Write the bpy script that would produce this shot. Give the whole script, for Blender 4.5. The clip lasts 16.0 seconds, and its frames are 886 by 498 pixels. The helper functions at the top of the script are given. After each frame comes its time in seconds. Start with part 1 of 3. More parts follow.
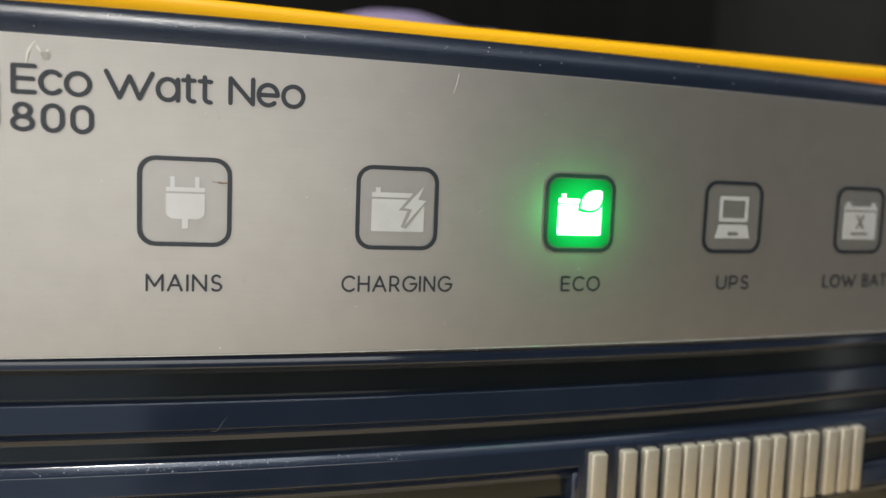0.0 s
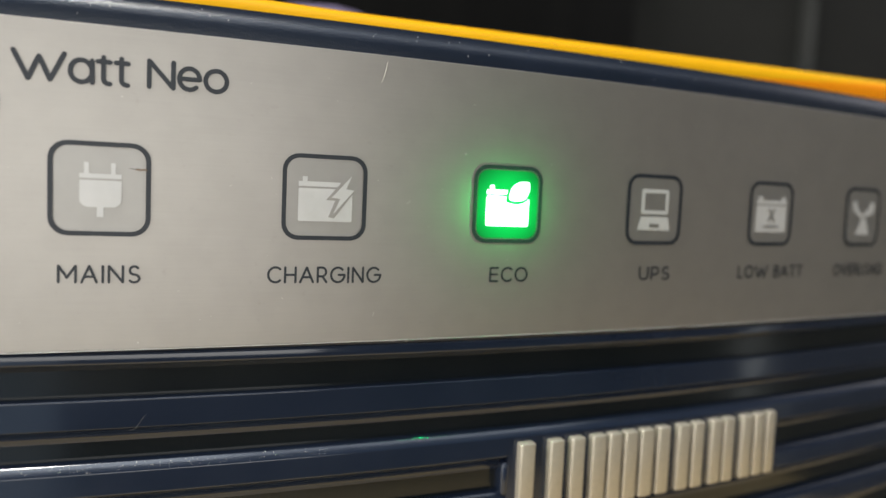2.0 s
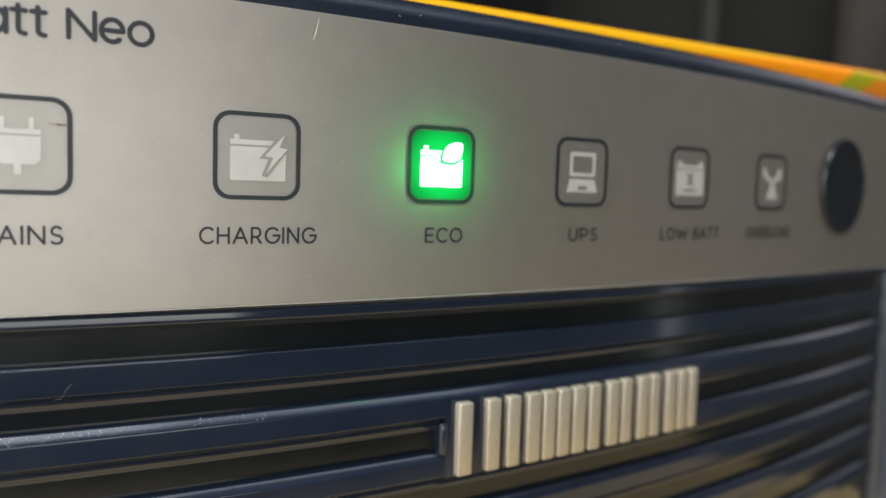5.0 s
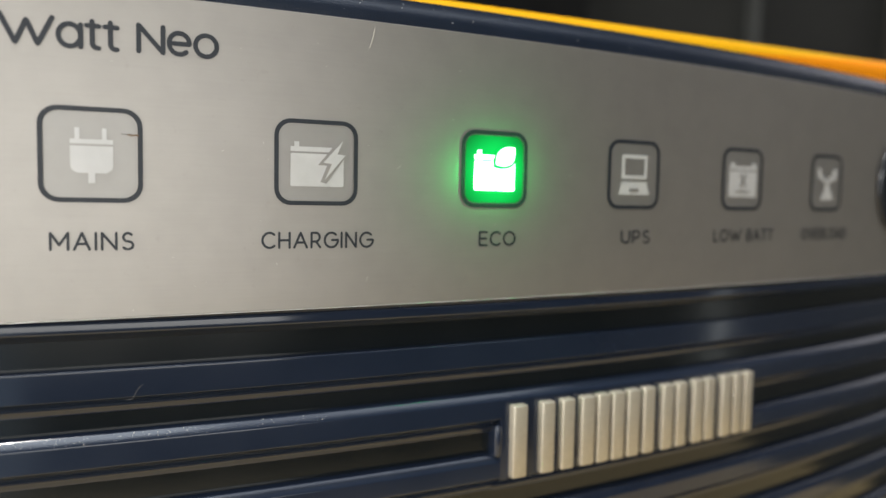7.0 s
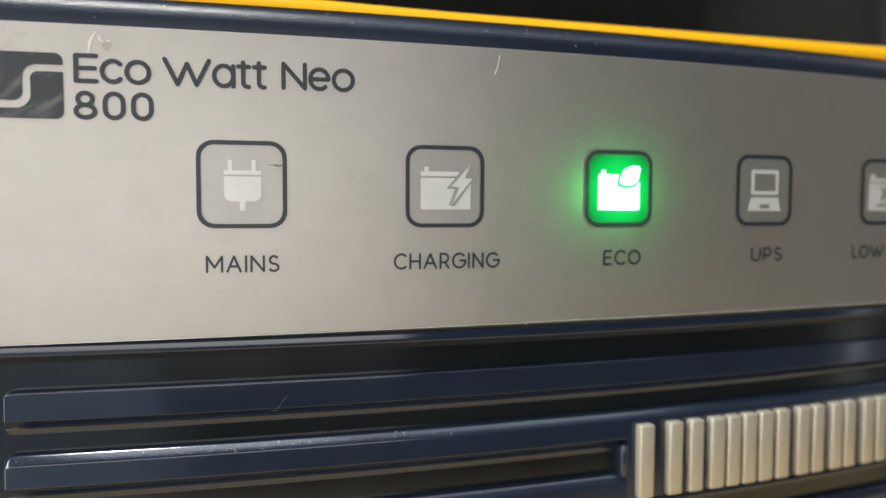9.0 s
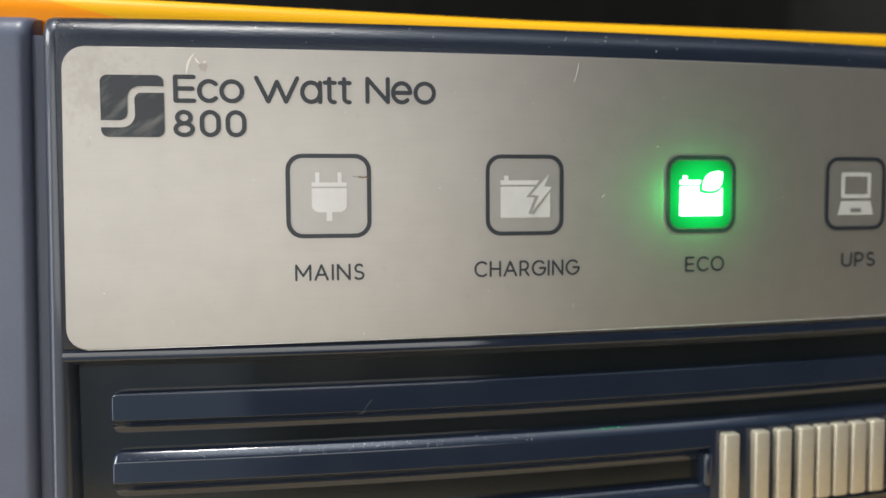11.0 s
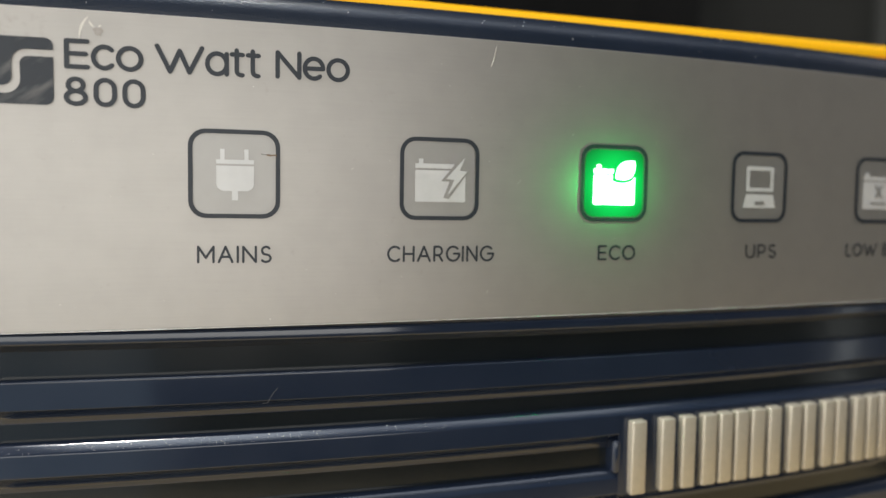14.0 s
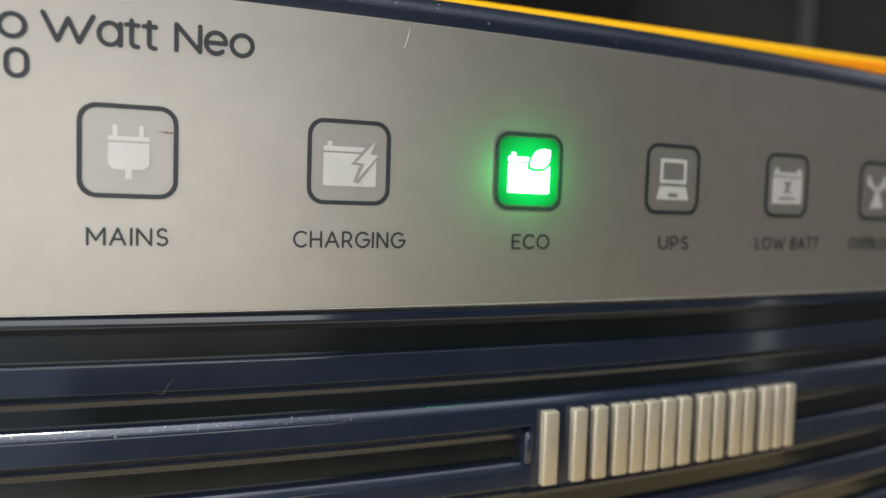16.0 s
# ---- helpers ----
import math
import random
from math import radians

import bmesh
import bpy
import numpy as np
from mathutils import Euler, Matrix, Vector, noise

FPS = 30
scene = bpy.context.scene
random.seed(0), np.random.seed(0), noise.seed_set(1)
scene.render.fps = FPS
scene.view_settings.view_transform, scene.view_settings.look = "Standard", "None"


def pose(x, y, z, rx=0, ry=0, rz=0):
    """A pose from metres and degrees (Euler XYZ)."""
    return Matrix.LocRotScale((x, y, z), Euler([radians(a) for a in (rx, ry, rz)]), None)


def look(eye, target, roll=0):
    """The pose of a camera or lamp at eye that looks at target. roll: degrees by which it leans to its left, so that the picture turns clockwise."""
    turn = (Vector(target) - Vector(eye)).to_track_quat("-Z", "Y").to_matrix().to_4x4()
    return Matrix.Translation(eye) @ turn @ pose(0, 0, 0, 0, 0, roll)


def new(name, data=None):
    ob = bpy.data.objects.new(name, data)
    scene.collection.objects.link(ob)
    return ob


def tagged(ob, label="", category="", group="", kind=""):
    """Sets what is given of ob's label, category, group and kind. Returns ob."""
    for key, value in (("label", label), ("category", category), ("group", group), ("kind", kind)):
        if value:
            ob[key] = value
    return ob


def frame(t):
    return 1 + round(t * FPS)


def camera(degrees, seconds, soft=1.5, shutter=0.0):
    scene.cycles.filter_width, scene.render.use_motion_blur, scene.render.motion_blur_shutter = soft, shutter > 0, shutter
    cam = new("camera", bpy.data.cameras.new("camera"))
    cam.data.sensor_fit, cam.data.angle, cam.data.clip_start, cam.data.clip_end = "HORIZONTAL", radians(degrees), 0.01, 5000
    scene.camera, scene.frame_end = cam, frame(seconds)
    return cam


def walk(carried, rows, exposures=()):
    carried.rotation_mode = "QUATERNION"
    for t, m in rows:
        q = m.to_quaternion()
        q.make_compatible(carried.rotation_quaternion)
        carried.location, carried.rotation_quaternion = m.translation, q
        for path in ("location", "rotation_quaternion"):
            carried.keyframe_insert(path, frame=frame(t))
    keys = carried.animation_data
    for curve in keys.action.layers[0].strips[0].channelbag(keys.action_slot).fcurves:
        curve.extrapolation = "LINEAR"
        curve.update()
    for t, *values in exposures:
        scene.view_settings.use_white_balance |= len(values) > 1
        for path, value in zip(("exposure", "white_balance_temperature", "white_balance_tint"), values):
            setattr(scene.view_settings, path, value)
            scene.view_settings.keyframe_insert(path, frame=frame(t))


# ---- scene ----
# The camera and its walk: eye, then yaw, pitch and roll in degrees.
cam = camera(61.43, 16.0, soft=1.5)
cam.data.dof.use_dof = True
cam.data.dof.focus_distance = 0.099
cam.data.dof.aperture_fstop = 13.0
ROWS = [
    (0.00, 0.00055, -0.09761, 0.09901, -18.881, -5.240, 2.285),
    (0.50, 0.00080, -0.09752, 0.09880, -20.118, -5.388, 2.661),
    (1.00, 0.00012, -0.09729, 0.09823, -21.682, -5.057, 2.790),
    (1.50, -0.00010, -0.09684, 0.09771, -23.214, -4.930, 2.850),
    (2.00, 0.00030, -0.09693, 0.09717, -24.644, -4.757, 2.626),
    (2.50, -0.00288, -0.09575, 0.09609, -26.117, -5.059, 2.487),
    (3.00, -0.00345, -0.09609, 0.09324, -27.546, -5.139, 2.195),
    (3.50, -0.00323, -0.09546, 0.09284, -28.773, -4.855, 1.953),
    (4.00, -0.00222, -0.09629, 0.09240, -29.711, -4.883, 1.974),
    (4.20, -0.00210, -0.09637, 0.09230, -30.113, -4.873, 2.172),
    (4.70, -0.00191, -0.09640, 0.09189, -30.751, -4.740, 2.053),
    (5.25, -0.00219, -0.09637, 0.09135, -30.939, -4.541, 1.762),
    (5.80, -0.00279, -0.09633, 0.09094, -30.574, -4.359, 1.453),
    (6.30, -0.00344, -0.09636, 0.09089, -29.747, -4.273, 1.288),
    (6.50, -0.00368, -0.09654, 0.09097, -29.274, -4.290, 1.278),
    (7.00, -0.00460, -0.09650, 0.09116, -27.881, -4.224, 1.169),
    (7.50, -0.00551, -0.09720, 0.09130, -26.180, -4.180, 1.105),
    (8.00, -0.00489, -0.09741, 0.09230, -24.164, -4.178, 1.050),
    (8.50, -0.00633, -0.09724, 0.09281, -21.686, -3.787, 0.732),
    (9.00, -0.00761, -0.09809, 0.09262, -19.335, -3.484, 0.256),
    (9.50, -0.00851, -0.09873, 0.09351, -16.828, -3.589, -0.172),
    (9.70, -0.00978, -0.09885, 0.09317, -16.211, -3.260, -0.401),
    (10.20, -0.01025, -0.09924, 0.09353, -14.740, -3.255, -0.601),
    (10.75, -0.00961, -0.09950, 0.09391, -13.848, -3.437, -0.513),
    (11.30, -0.00877, -0.09952, 0.09404, -13.719, -3.666, -0.261),
    (11.80, -0.00866, -0.09926, 0.09375, -14.266, -3.784, -0.027),
    (12.00, -0.00848, -0.09910, 0.09381, -14.746, -3.915, 0.088),
    (12.50, -0.00951, -0.09855, 0.09277, -15.775, -3.845, 0.313),
    (13.00, -0.00859, -0.09858, 0.09232, -17.145, -3.721, 0.492),
    (13.50, -0.00798, -0.09816, 0.09222, -18.421, -3.655, 0.662),
    (14.00, -0.00760, -0.09730, 0.09208, -19.953, -3.754, 0.945),
    (14.50, -0.00623, -0.09737, 0.09174, -21.270, -3.759, 1.245),
    (15.00, -0.00622, -0.09677, 0.09020, -22.877, -3.820, 1.642),
    (15.50, -0.00581, -0.09663, 0.08913, -24.001, -3.512, 1.848),
    (16.00, -0.00296, -0.09641, 0.09038, -24.663, -3.764, 1.912),
]
walk(cam, [(t, pose(x, y, z, 90 + pitch, 0, yaw) @ pose(0, 0, 0, 0, 0, roll)) for t, x, y, z, yaw, pitch, roll in ROWS], [(0.0, -0.16), (1.5, -0.10), (4.0, -0.02), (6.5, 0.02), (9.5, 0.04), (12.5, -0.07), (14.5, -0.07), (16.0, -0.02)])

# ---- light: daylight lamps in unseen openings, set for the highlights; the rest is dim ----
world = bpy.data.worlds.new("world")
scene.world = world
world.use_nodes = True
sky = world.node_tree.nodes.new("ShaderNodeTexSky")
sky.sky_type = "NISHITA"
sky.sun_disc = False
world.node_tree.links.new(sky.outputs[0], world.node_tree.nodes["Background"].inputs[0])
world.node_tree.nodes["Background"].inputs[1].default_value = 0.05


def area_lamp(name, eye, target, sx, sy, watts, colour):
    lamp = bpy.data.lights.new(name, "AREA")
    lamp.shape, lamp.size, lamp.size_y, lamp.energy, lamp.color = "RECTANGLE", sx, sy, watts, colour
    ob = new(name, lamp)
    ob.matrix_world = look(eye, target)
    return ob


area_lamp("front_window_daylight", (-0.60, -1.58, 0.15), (-0.60, 0.0, 0.15), 1.7, 0.60, 10.0, (0.985, 0.977, 0.94))
# Bluish fill lamp, added low in front to brighten the left ribs.
area_lamp("low_front_fill", (-0.93, -1.58, -0.45), (-0.93, 0.0, -0.45), 1.0, 0.52, 0.85, (0.62, 0.80, 1.0))
# Fill lamp added on the west side, where no window is known.
area_lamp("west_fill", (-1.49, -0.45, 0.90), (0.0, -0.45, 0.5), 1.0, 0.64, 29.0, (0.985, 0.98, 0.95))
area_lamp("door_daylight", (-1.48, -0.62, -0.20), (0.0, -0.62, -0.20), 0.62, 1.0, 8.0, (0.97, 0.985, 1.0))
# Overhead fill lamps, added for the highlights on rim and rib tops.
area_lamp("overhead_fill", (-0.22, -0.52, 1.64), (-0.22, -0.52, 0.0), 0.70, 0.90, 9.0, (0.84, 0.92, 1.0))
area_lamp("long_overhead_fill", (0.69, -0.64, 1.64), (0.69, -0.64, 0.0), 1.06, 0.66, 4.6, (0.86, 0.92, 1.0))
area_lamp("high_window_daylight", (1.48, 0.10, 0.80), (0.0, 0.10, 0.80), 0.68, 0.68, 1.5, (1.0, 0.93, 0.90))
area_lamp("slit_daylight", (1.48, -0.965, 0.12), (0.0, -0.965, 0.12), 0.06, 1.1, 0.3, (0.95, 1.0, 0.97))

# sunlight through the added roof opening, from the upper left
SUN = Vector((-0.20, -0.06, 0.97)).normalized()
sun = bpy.data.lights.new("sun", "SUN")
sun.energy, sun.angle, sun.color = 2.3, radians(0.6), (1.0, 0.96, 0.90)
new("sun", sun).matrix_world = look(SUN * 3.0, (0, 0, 0))
sky.sun_elevation = math.asin(SUN.z)
sky.sun_rotation = math.atan2(SUN.x, SUN.y)

# green point lamp added just in front of the lit indicator, for its halo
halo_lamp = bpy.data.lights.new("indicator_halo_lamp", "POINT")
halo_lamp.energy, halo_lamp.color, halo_lamp.shadow_soft_size = 0.0066, (0.0, 1.0, 0.16), 0.0
new("indicator_halo_lamp", halo_lamp).location = (0.0561, -0.0036, 0.0948)

# ---- materials ----


def material(name, base, rough=0.5, metal=0.0, coat=0.0):
    m = bpy.data.materials.new(name)
    m.use_nodes = True
    p = m.node_tree.nodes["Principled BSDF"]
    p.inputs["Base Color"].default_value = (*base, 1)
    p.inputs["Roughness"].default_value = rough
    p.inputs["Metallic"].default_value = metal
    p.inputs["Coat Weight"].default_value = coat
    return m


def grain(m, size, amount, dark=None, light=None, stretch=(1, 1, 1), bump=0.0, bump_size=None, rough=None):
    """Noise at a real-world size (metres): mixes two colours, moves the roughness and lifts the surface."""
    nt = m.node_tree
    p = nt.nodes["Principled BSDF"]
    co = nt.nodes.new("ShaderNodeTexCoord")
    mp = nt.nodes.new("ShaderNodeMapping")
    mp.inputs["Scale"].default_value = [s / size for s in stretch]
    nt.links.new(co.outputs["Object"], mp.inputs[0])
    n = nt.nodes.new("ShaderNodeTexNoise")
    n.inputs["Scale"].default_value = 1.0
    n.inputs["Detail"].default_value = 5.0
    nt.links.new(mp.outputs[0], n.inputs["Vector"])
    if dark:
        ramp = nt.nodes.new("ShaderNodeValToRGB")
        ramp.color_ramp.elements[0].position = 0.5 - amount
        ramp.color_ramp.elements[1].position = 0.5 + amount
        ramp.color_ramp.elements[0].color = (*dark, 1)
        ramp.color_ramp.elements[1].color = (*light, 1)
        nt.links.new(n.outputs["Fac"], ramp.inputs[0])
        nt.links.new(ramp.outputs[0], p.inputs["Base Color"])
    if rough:
        r = nt.nodes.new("ShaderNodeMapRange")
        r.inputs[1].default_value, r.inputs[2].default_value = 0.3, 0.7
        r.inputs[3].default_value, r.inputs[4].default_value = rough
        nt.links.new(n.outputs["Fac"], r.inputs[0])
        nt.links.new(r.outputs[0], p.inputs["Roughness"])
    if bump:
        source = n
        if bump_size:
            source = nt.nodes.new("ShaderNodeTexNoise")
            source.inputs["Scale"].default_value = 1.0 / bump_size
            source.inputs["Detail"].default_value = 3.0
            nt.links.new(co.outputs["Object"], source.inputs["Vector"])
        b = nt.nodes.new("ShaderNodeBump")
        b.inputs["Strength"].default_value = 1.0
        b.inputs["Distance"].default_value = bump
        nt.links.new(source.outputs["Fac"], b.inputs["Height"])
        nt.links.new(b.outputs[0], p.inputs["Normal"])
    return m


NAVY = (0.026, 0.035, 0.060)
navy = grain(material("navy_plastic", NAVY, 0.14), 0.012, 0.3, (0.011, 0.0165, 0.031), (0.015, 0.0215, 0.039), rough=(0.08, 0.13))
navy_rib = grain(material("navy_fine_grained_plastic", NAVY, 0.2), 0.012, 0.3, (0.011, 0.0165, 0.031), (0.015, 0.0215, 0.039), rough=(0.12, 0.18), bump=0.000008, bump_size=0.00025)
for m in (navy, navy_rib):
    m.node_tree.nodes["Principled BSDF"].inputs["Specular IOR Level"].default_value = 0.68
navy_rim = grain(material("navy_textured_plastic", NAVY, 0.27), 0.010, 0.3, (0.008, 0.013, 0.024), (0.013, 0.019, 0.033), bump=0.00006, bump_size=0.00024)
# Lighter copy of the bezel's navy, for the light its rims catch.
navy_rim_lit = grain(material("navy_satin_lightened", NAVY, 0.42, 0.0, 0.6), 0.012, 0.3, (0.022, 0.030, 0.050), (0.029, 0.038, 0.062), bump=0.00001, bump_size=0.00025)
navy_rim_lit.node_tree.nodes["Principled BSDF"].inputs["Coat Roughness"].default_value = 0.10
# Darker copy of the ribs' navy: the grooves' dark reflection put into colour.
navy_groove_dark = grain(material("navy_gloss_darkened", (0.020, 0.022, 0.026), 0.14), 0.012, 0.3, (0.008, 0.0105, 0.012), (0.012, 0.0145, 0.0165), rough=(0.13, 0.17))
# Navy lightened in the colour so that cheeks and seams look lit.
navy_lit = grain(material("navy_lightened", NAVY, 0.4), 0.02, 0.3, (0.078, 0.091, 0.138), (0.095, 0.110, 0.162), bump=0.00004, bump_size=0.0006)
silver = grain(material("brushed_silver_film", (0.60, 0.57, 0.52), 0.45, 0.88), 0.0004, 0.35, (0.415, 0.390, 0.361), (0.441, 0.416, 0.387), stretch=(0.05, 0.05, 1.6), rough=(0.43, 0.47))
nt = silver.node_tree
blot = nt.nodes.new("ShaderNodeTexNoise")
blot.inputs["Scale"].default_value = 220.0
blot.inputs["Detail"].default_value = 6.0
nt.links.new(nt.nodes["Texture Coordinate"].outputs["Object"], blot.inputs["Vector"])
veil = nt.nodes.new("ShaderNodeMapRange")
veil.inputs[1].default_value, veil.inputs[2].default_value, veil.inputs[3].default_value, veil.inputs[4].default_value = 0.35, 0.62, 0.955, 1.0
nt.links.new(blot.outputs["Fac"], veil.inputs[0])
dull = nt.nodes.new("ShaderNodeMix")
dull.data_type, dull.blend_type = "RGBA", "MULTIPLY"
dull.inputs[0].default_value = 1.0
nt.links.new(nt.nodes["Color Ramp"].outputs[0], dull.inputs[6])
nt.links.new(veil.outputs[0], dull.inputs[7])
corner = nt.nodes.new("ShaderNodeVectorMath")
corner.operation = "DISTANCE"
corner.inputs[1].default_value = (-0.0305, 0.007, 0.1105)
nt.links.new(nt.nodes["Texture Coordinate"].outputs["Object"], corner.inputs[0])
near = nt.nodes.new("ShaderNodeMapRange")
near.inputs[1].default_value, near.inputs[2].default_value, near.inputs[3].default_value, near.inputs[4].default_value = 0.002, 0.011, 0.30, -0.02
nt.links.new(corner.outputs["Value"], near.inputs[0])
spot = nt.nodes.new("ShaderNodeTexNoise")
spot.inputs["Scale"].default_value = 900.0
nt.links.new(nt.nodes["Texture Coordinate"].outputs["Object"], spot.inputs["Vector"])
total_fac = nt.nodes.new("ShaderNodeMath")
total_fac.operation = "ADD"
nt.links.new(near.outputs[0], total_fac.inputs[0])
nt.links.new(spot.outputs["Fac"], total_fac.inputs[1])
patchy = nt.nodes.new("ShaderNodeMapRange")
patchy.inputs[1].default_value, patchy.inputs[2].default_value, patchy.inputs[3].default_value, patchy.inputs[4].default_value = 0.66, 0.90, 0.0, 0.34
nt.links.new(total_fac.outputs[0], patchy.inputs[0])
stained = nt.nodes.new("ShaderNodeMix")
stained.data_type = "RGBA"
stained.inputs[7].default_value = (0.30, 0.27, 0.235, 1)
nt.links.new(patchy.outputs[0], stained.inputs[0])
nt.links.new(dull.outputs[2], stained.inputs[6])
nt.links.new(stained.outputs[2], nt.nodes["Principled BSDF"].inputs["Base Color"])
# Pale colour for the bright line along the panel's lower edge.
highlight_pale = material("pale_edge_highlight", (0.62, 0.61, 0.60), 0.3)
ink = grain(material("dark_printed_ink", (0.035, 0.042, 0.055), 0.45), 0.002, 0.3, (0.012, 0.016, 0.023), (0.018, 0.023, 0.031))
smeared_ink = grain(material("dark_ink_with_pale_smears", (0.03, 0.035, 0.045), 0.45), 0.0016, 0.3, (0.013, 0.017, 0.024), (0.017, 0.022, 0.030))
nt = smeared_ink.node_tree
turned = nt.nodes.new("ShaderNodeMapping")
turned.inputs["Rotation"].default_value = (0.0, radians(37), 0.0)
nt.links.new(nt.nodes["Texture Coordinate"].outputs["Object"], turned.inputs[0])
drawn_out = nt.nodes.new("ShaderNodeMapping")
drawn_out.inputs["Scale"].default_value = (150.0, 300.0, 560.0)
nt.links.new(turned.outputs[0], drawn_out.inputs[0])
wipe = nt.nodes.new("ShaderNodeTexNoise")
wipe.inputs["Scale"].default_value = 1.0
wipe.inputs["Detail"].default_value = 4.0
nt.links.new(drawn_out.outputs[0], wipe.inputs["Vector"])
patch = nt.nodes.new("ShaderNodeMapRange")
patch.inputs[1].default_value, patch.inputs[2].default_value, patch.inputs[3].default_value, patch.inputs[4].default_value = 0.52, 0.74, 0.0, 0.5
nt.links.new(wipe.outputs["Fac"], patch.inputs[0])
smeary = nt.nodes.new("ShaderNodeMix")
smeary.data_type = "RGBA"
smeary.inputs[7].default_value = (0.20, 0.19, 0.18, 1)
nt.links.new(patch.outputs[0], smeary.inputs[0])
nt.links.new(nt.nodes["Color Ramp"].outputs[0], smeary.inputs[6])
nt.links.new(smeary.outputs[2], nt.nodes["Principled BSDF"].inputs["Base Color"])
pale = grain(material("pale_translucent_window", (0.8, 0.8, 0.8), 0.45, 0.25), 0.003, 0.3, (0.53, 0.527, 0.52), (0.60, 0.596, 0.59))
window_grey = grain(material("grey_icon_window", (0.37, 0.357, 0.335), 0.45, 0.8), 0.003, 0.3, (0.365, 0.35, 0.33), (0.395, 0.38, 0.36))
champagne = grain(material("champagne_metallic_paint", (0.72, 0.65, 0.54), 0.36, 0.4), 0.0009, 0.35, (0.40, 0.36, 0.29), (0.48, 0.43, 0.35), bump=0.00003, bump_size=0.0004)
black_plastic = grain(material("black_plastic", (0.006, 0.008, 0.014), 0.45), 0.004, 0.3, (0.004, 0.005, 0.009), (0.009, 0.011, 0.018))
black_plastic.node_tree.nodes["Principled BSDF"].inputs["Specular IOR Level"].default_value = 0.25
button_gloss = grain(material("black_navy_button_gloss", (0.006, 0.009, 0.015), 0.2), 0.004, 0.3, (0.004, 0.007, 0.012), (0.008, 0.011, 0.018), rough=(0.24, 0.34))
dust = material("pale_dust", (0.58, 0.56, 0.52), 0.8)
hair_grey = material("grey_hair", (0.14, 0.135, 0.13), 0.6)
brown_fibre = material("brown_fibre", (0.17, 0.11, 0.065), 0.8)
smear = grain(material("dried_glue", (0.62, 0.60, 0.55), 0.45, 0.35, 0.1), 0.0012, 0.3, (0.56, 0.53, 0.47), (0.66, 0.63, 0.57))
smudge = grain(material("brown_smudge", (0.30, 0.26, 0.22), 0.55, 0.7), 0.0008, 0.3, (0.31, 0.28, 0.25), (0.40, 0.375, 0.345))
lilac = grain(material("lilac_cloth", (0.45, 0.36, 0.55), 0.85), 0.004, 0.3, (0.25, 0.19, 0.32), (0.36, 0.29, 0.44), bump=0.0004, bump_size=0.0015)
# Plaster coloured near black: the dimness of the room is put into it.
wall_paint = grain(material("shade_dark_plaster", (0.075, 0.072, 0.06), 0.9), 0.12, 0.3, (0.014, 0.0135, 0.011), (0.028, 0.027, 0.022), bump=0.001, bump_size=0.01)
tan_wood = grain(material("tan_varnished_wood", (0.55, 0.45, 0.31), 0.45), 0.03, 0.3, (0.55, 0.41, 0.19), (0.66, 0.51, 0.27), stretch=(0.08, 1, 1))
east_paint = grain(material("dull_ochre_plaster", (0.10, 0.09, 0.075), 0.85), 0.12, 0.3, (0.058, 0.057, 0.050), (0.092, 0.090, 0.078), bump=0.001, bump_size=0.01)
ceiling_paint = grain(material("grey_white_ceiling_paint", (0.4, 0.39, 0.37), 0.9), 0.2, 0.3, (0.36, 0.35, 0.33), (0.43, 0.42, 0.40), bump=0.001, bump_size=0.01)
slab_grey = grain(material("slab_paint", (0.13, 0.12, 0.115), 0.6), 0.1, 0.3, (0.055, 0.046, 0.039), (0.090, 0.076, 0.065), stretch=(1, 1, 0.2))
cement = grain(material("dark_cement_floor", (0.10, 0.095, 0.085), 0.8), 0.15, 0.3, (0.05, 0.047, 0.043), (0.09, 0.085, 0.077), bump=0.0008, bump_size=0.006)
# Near-black colour that stands in for the dark of a recess.
recess_dark = grain(material("recess_black", (0.025, 0.022, 0.018), 0.6), 0.03, 0.3, (0.003, 0.003, 0.0026), (0.008, 0.0076, 0.0064), stretch=(1, 1, 0.1))
recess_dark.node_tree.nodes["Principled BSDF"].inputs["Specular IOR Level"].default_value = 0.15
pipe_grey = grain(material("grey_conduit", (0.13, 0.13, 0.12), 0.5), 0.03, 0.3, (0.055, 0.055, 0.05), (0.075, 0.075, 0.07))


def glowing(name, colour, strength):
    m = material(name, colour, 0.5)
    p = m.node_tree.nodes["Principled BSDF"]
    p.inputs["Emission Color"].default_value = (*colour, 1)
    p.inputs["Emission Strength"].default_value = strength
    return m


led_green = glowing("lit_green_window", (0.0, 0.62, 0.09), 1.0)
led_green.node_tree.nodes["Principled BSDF"].inputs["Base Color"].default_value = (0.004, 0.030, 0.010, 1)
led_green.node_tree.nodes["Principled BSDF"].inputs["Specular IOR Level"].default_value = 0.1
nt = led_green.node_tree
away = nt.nodes.new("ShaderNodeVectorMath")
away.operation = "DISTANCE"
away.inputs[1].default_value = (0.0550, 0.0, 0.0947)
nt.links.new(nt.nodes.new("ShaderNodeTexCoord").outputs["Object"], away.inputs[0])
spread_out = nt.nodes.new("ShaderNodeMapRange")
spread_out.interpolation_type = "SMOOTHSTEP"
spread_out.inputs[1].default_value, spread_out.inputs[2].default_value, spread_out.inputs[3].default_value, spread_out.inputs[4].default_value = 0.0030, 0.0078, 1.05, 0.22
nt.links.new(away.outputs["Value"], spread_out.inputs[0])
nt.links.new(spread_out.outputs[0], nt.nodes["Principled BSDF"].inputs["Emission Strength"])
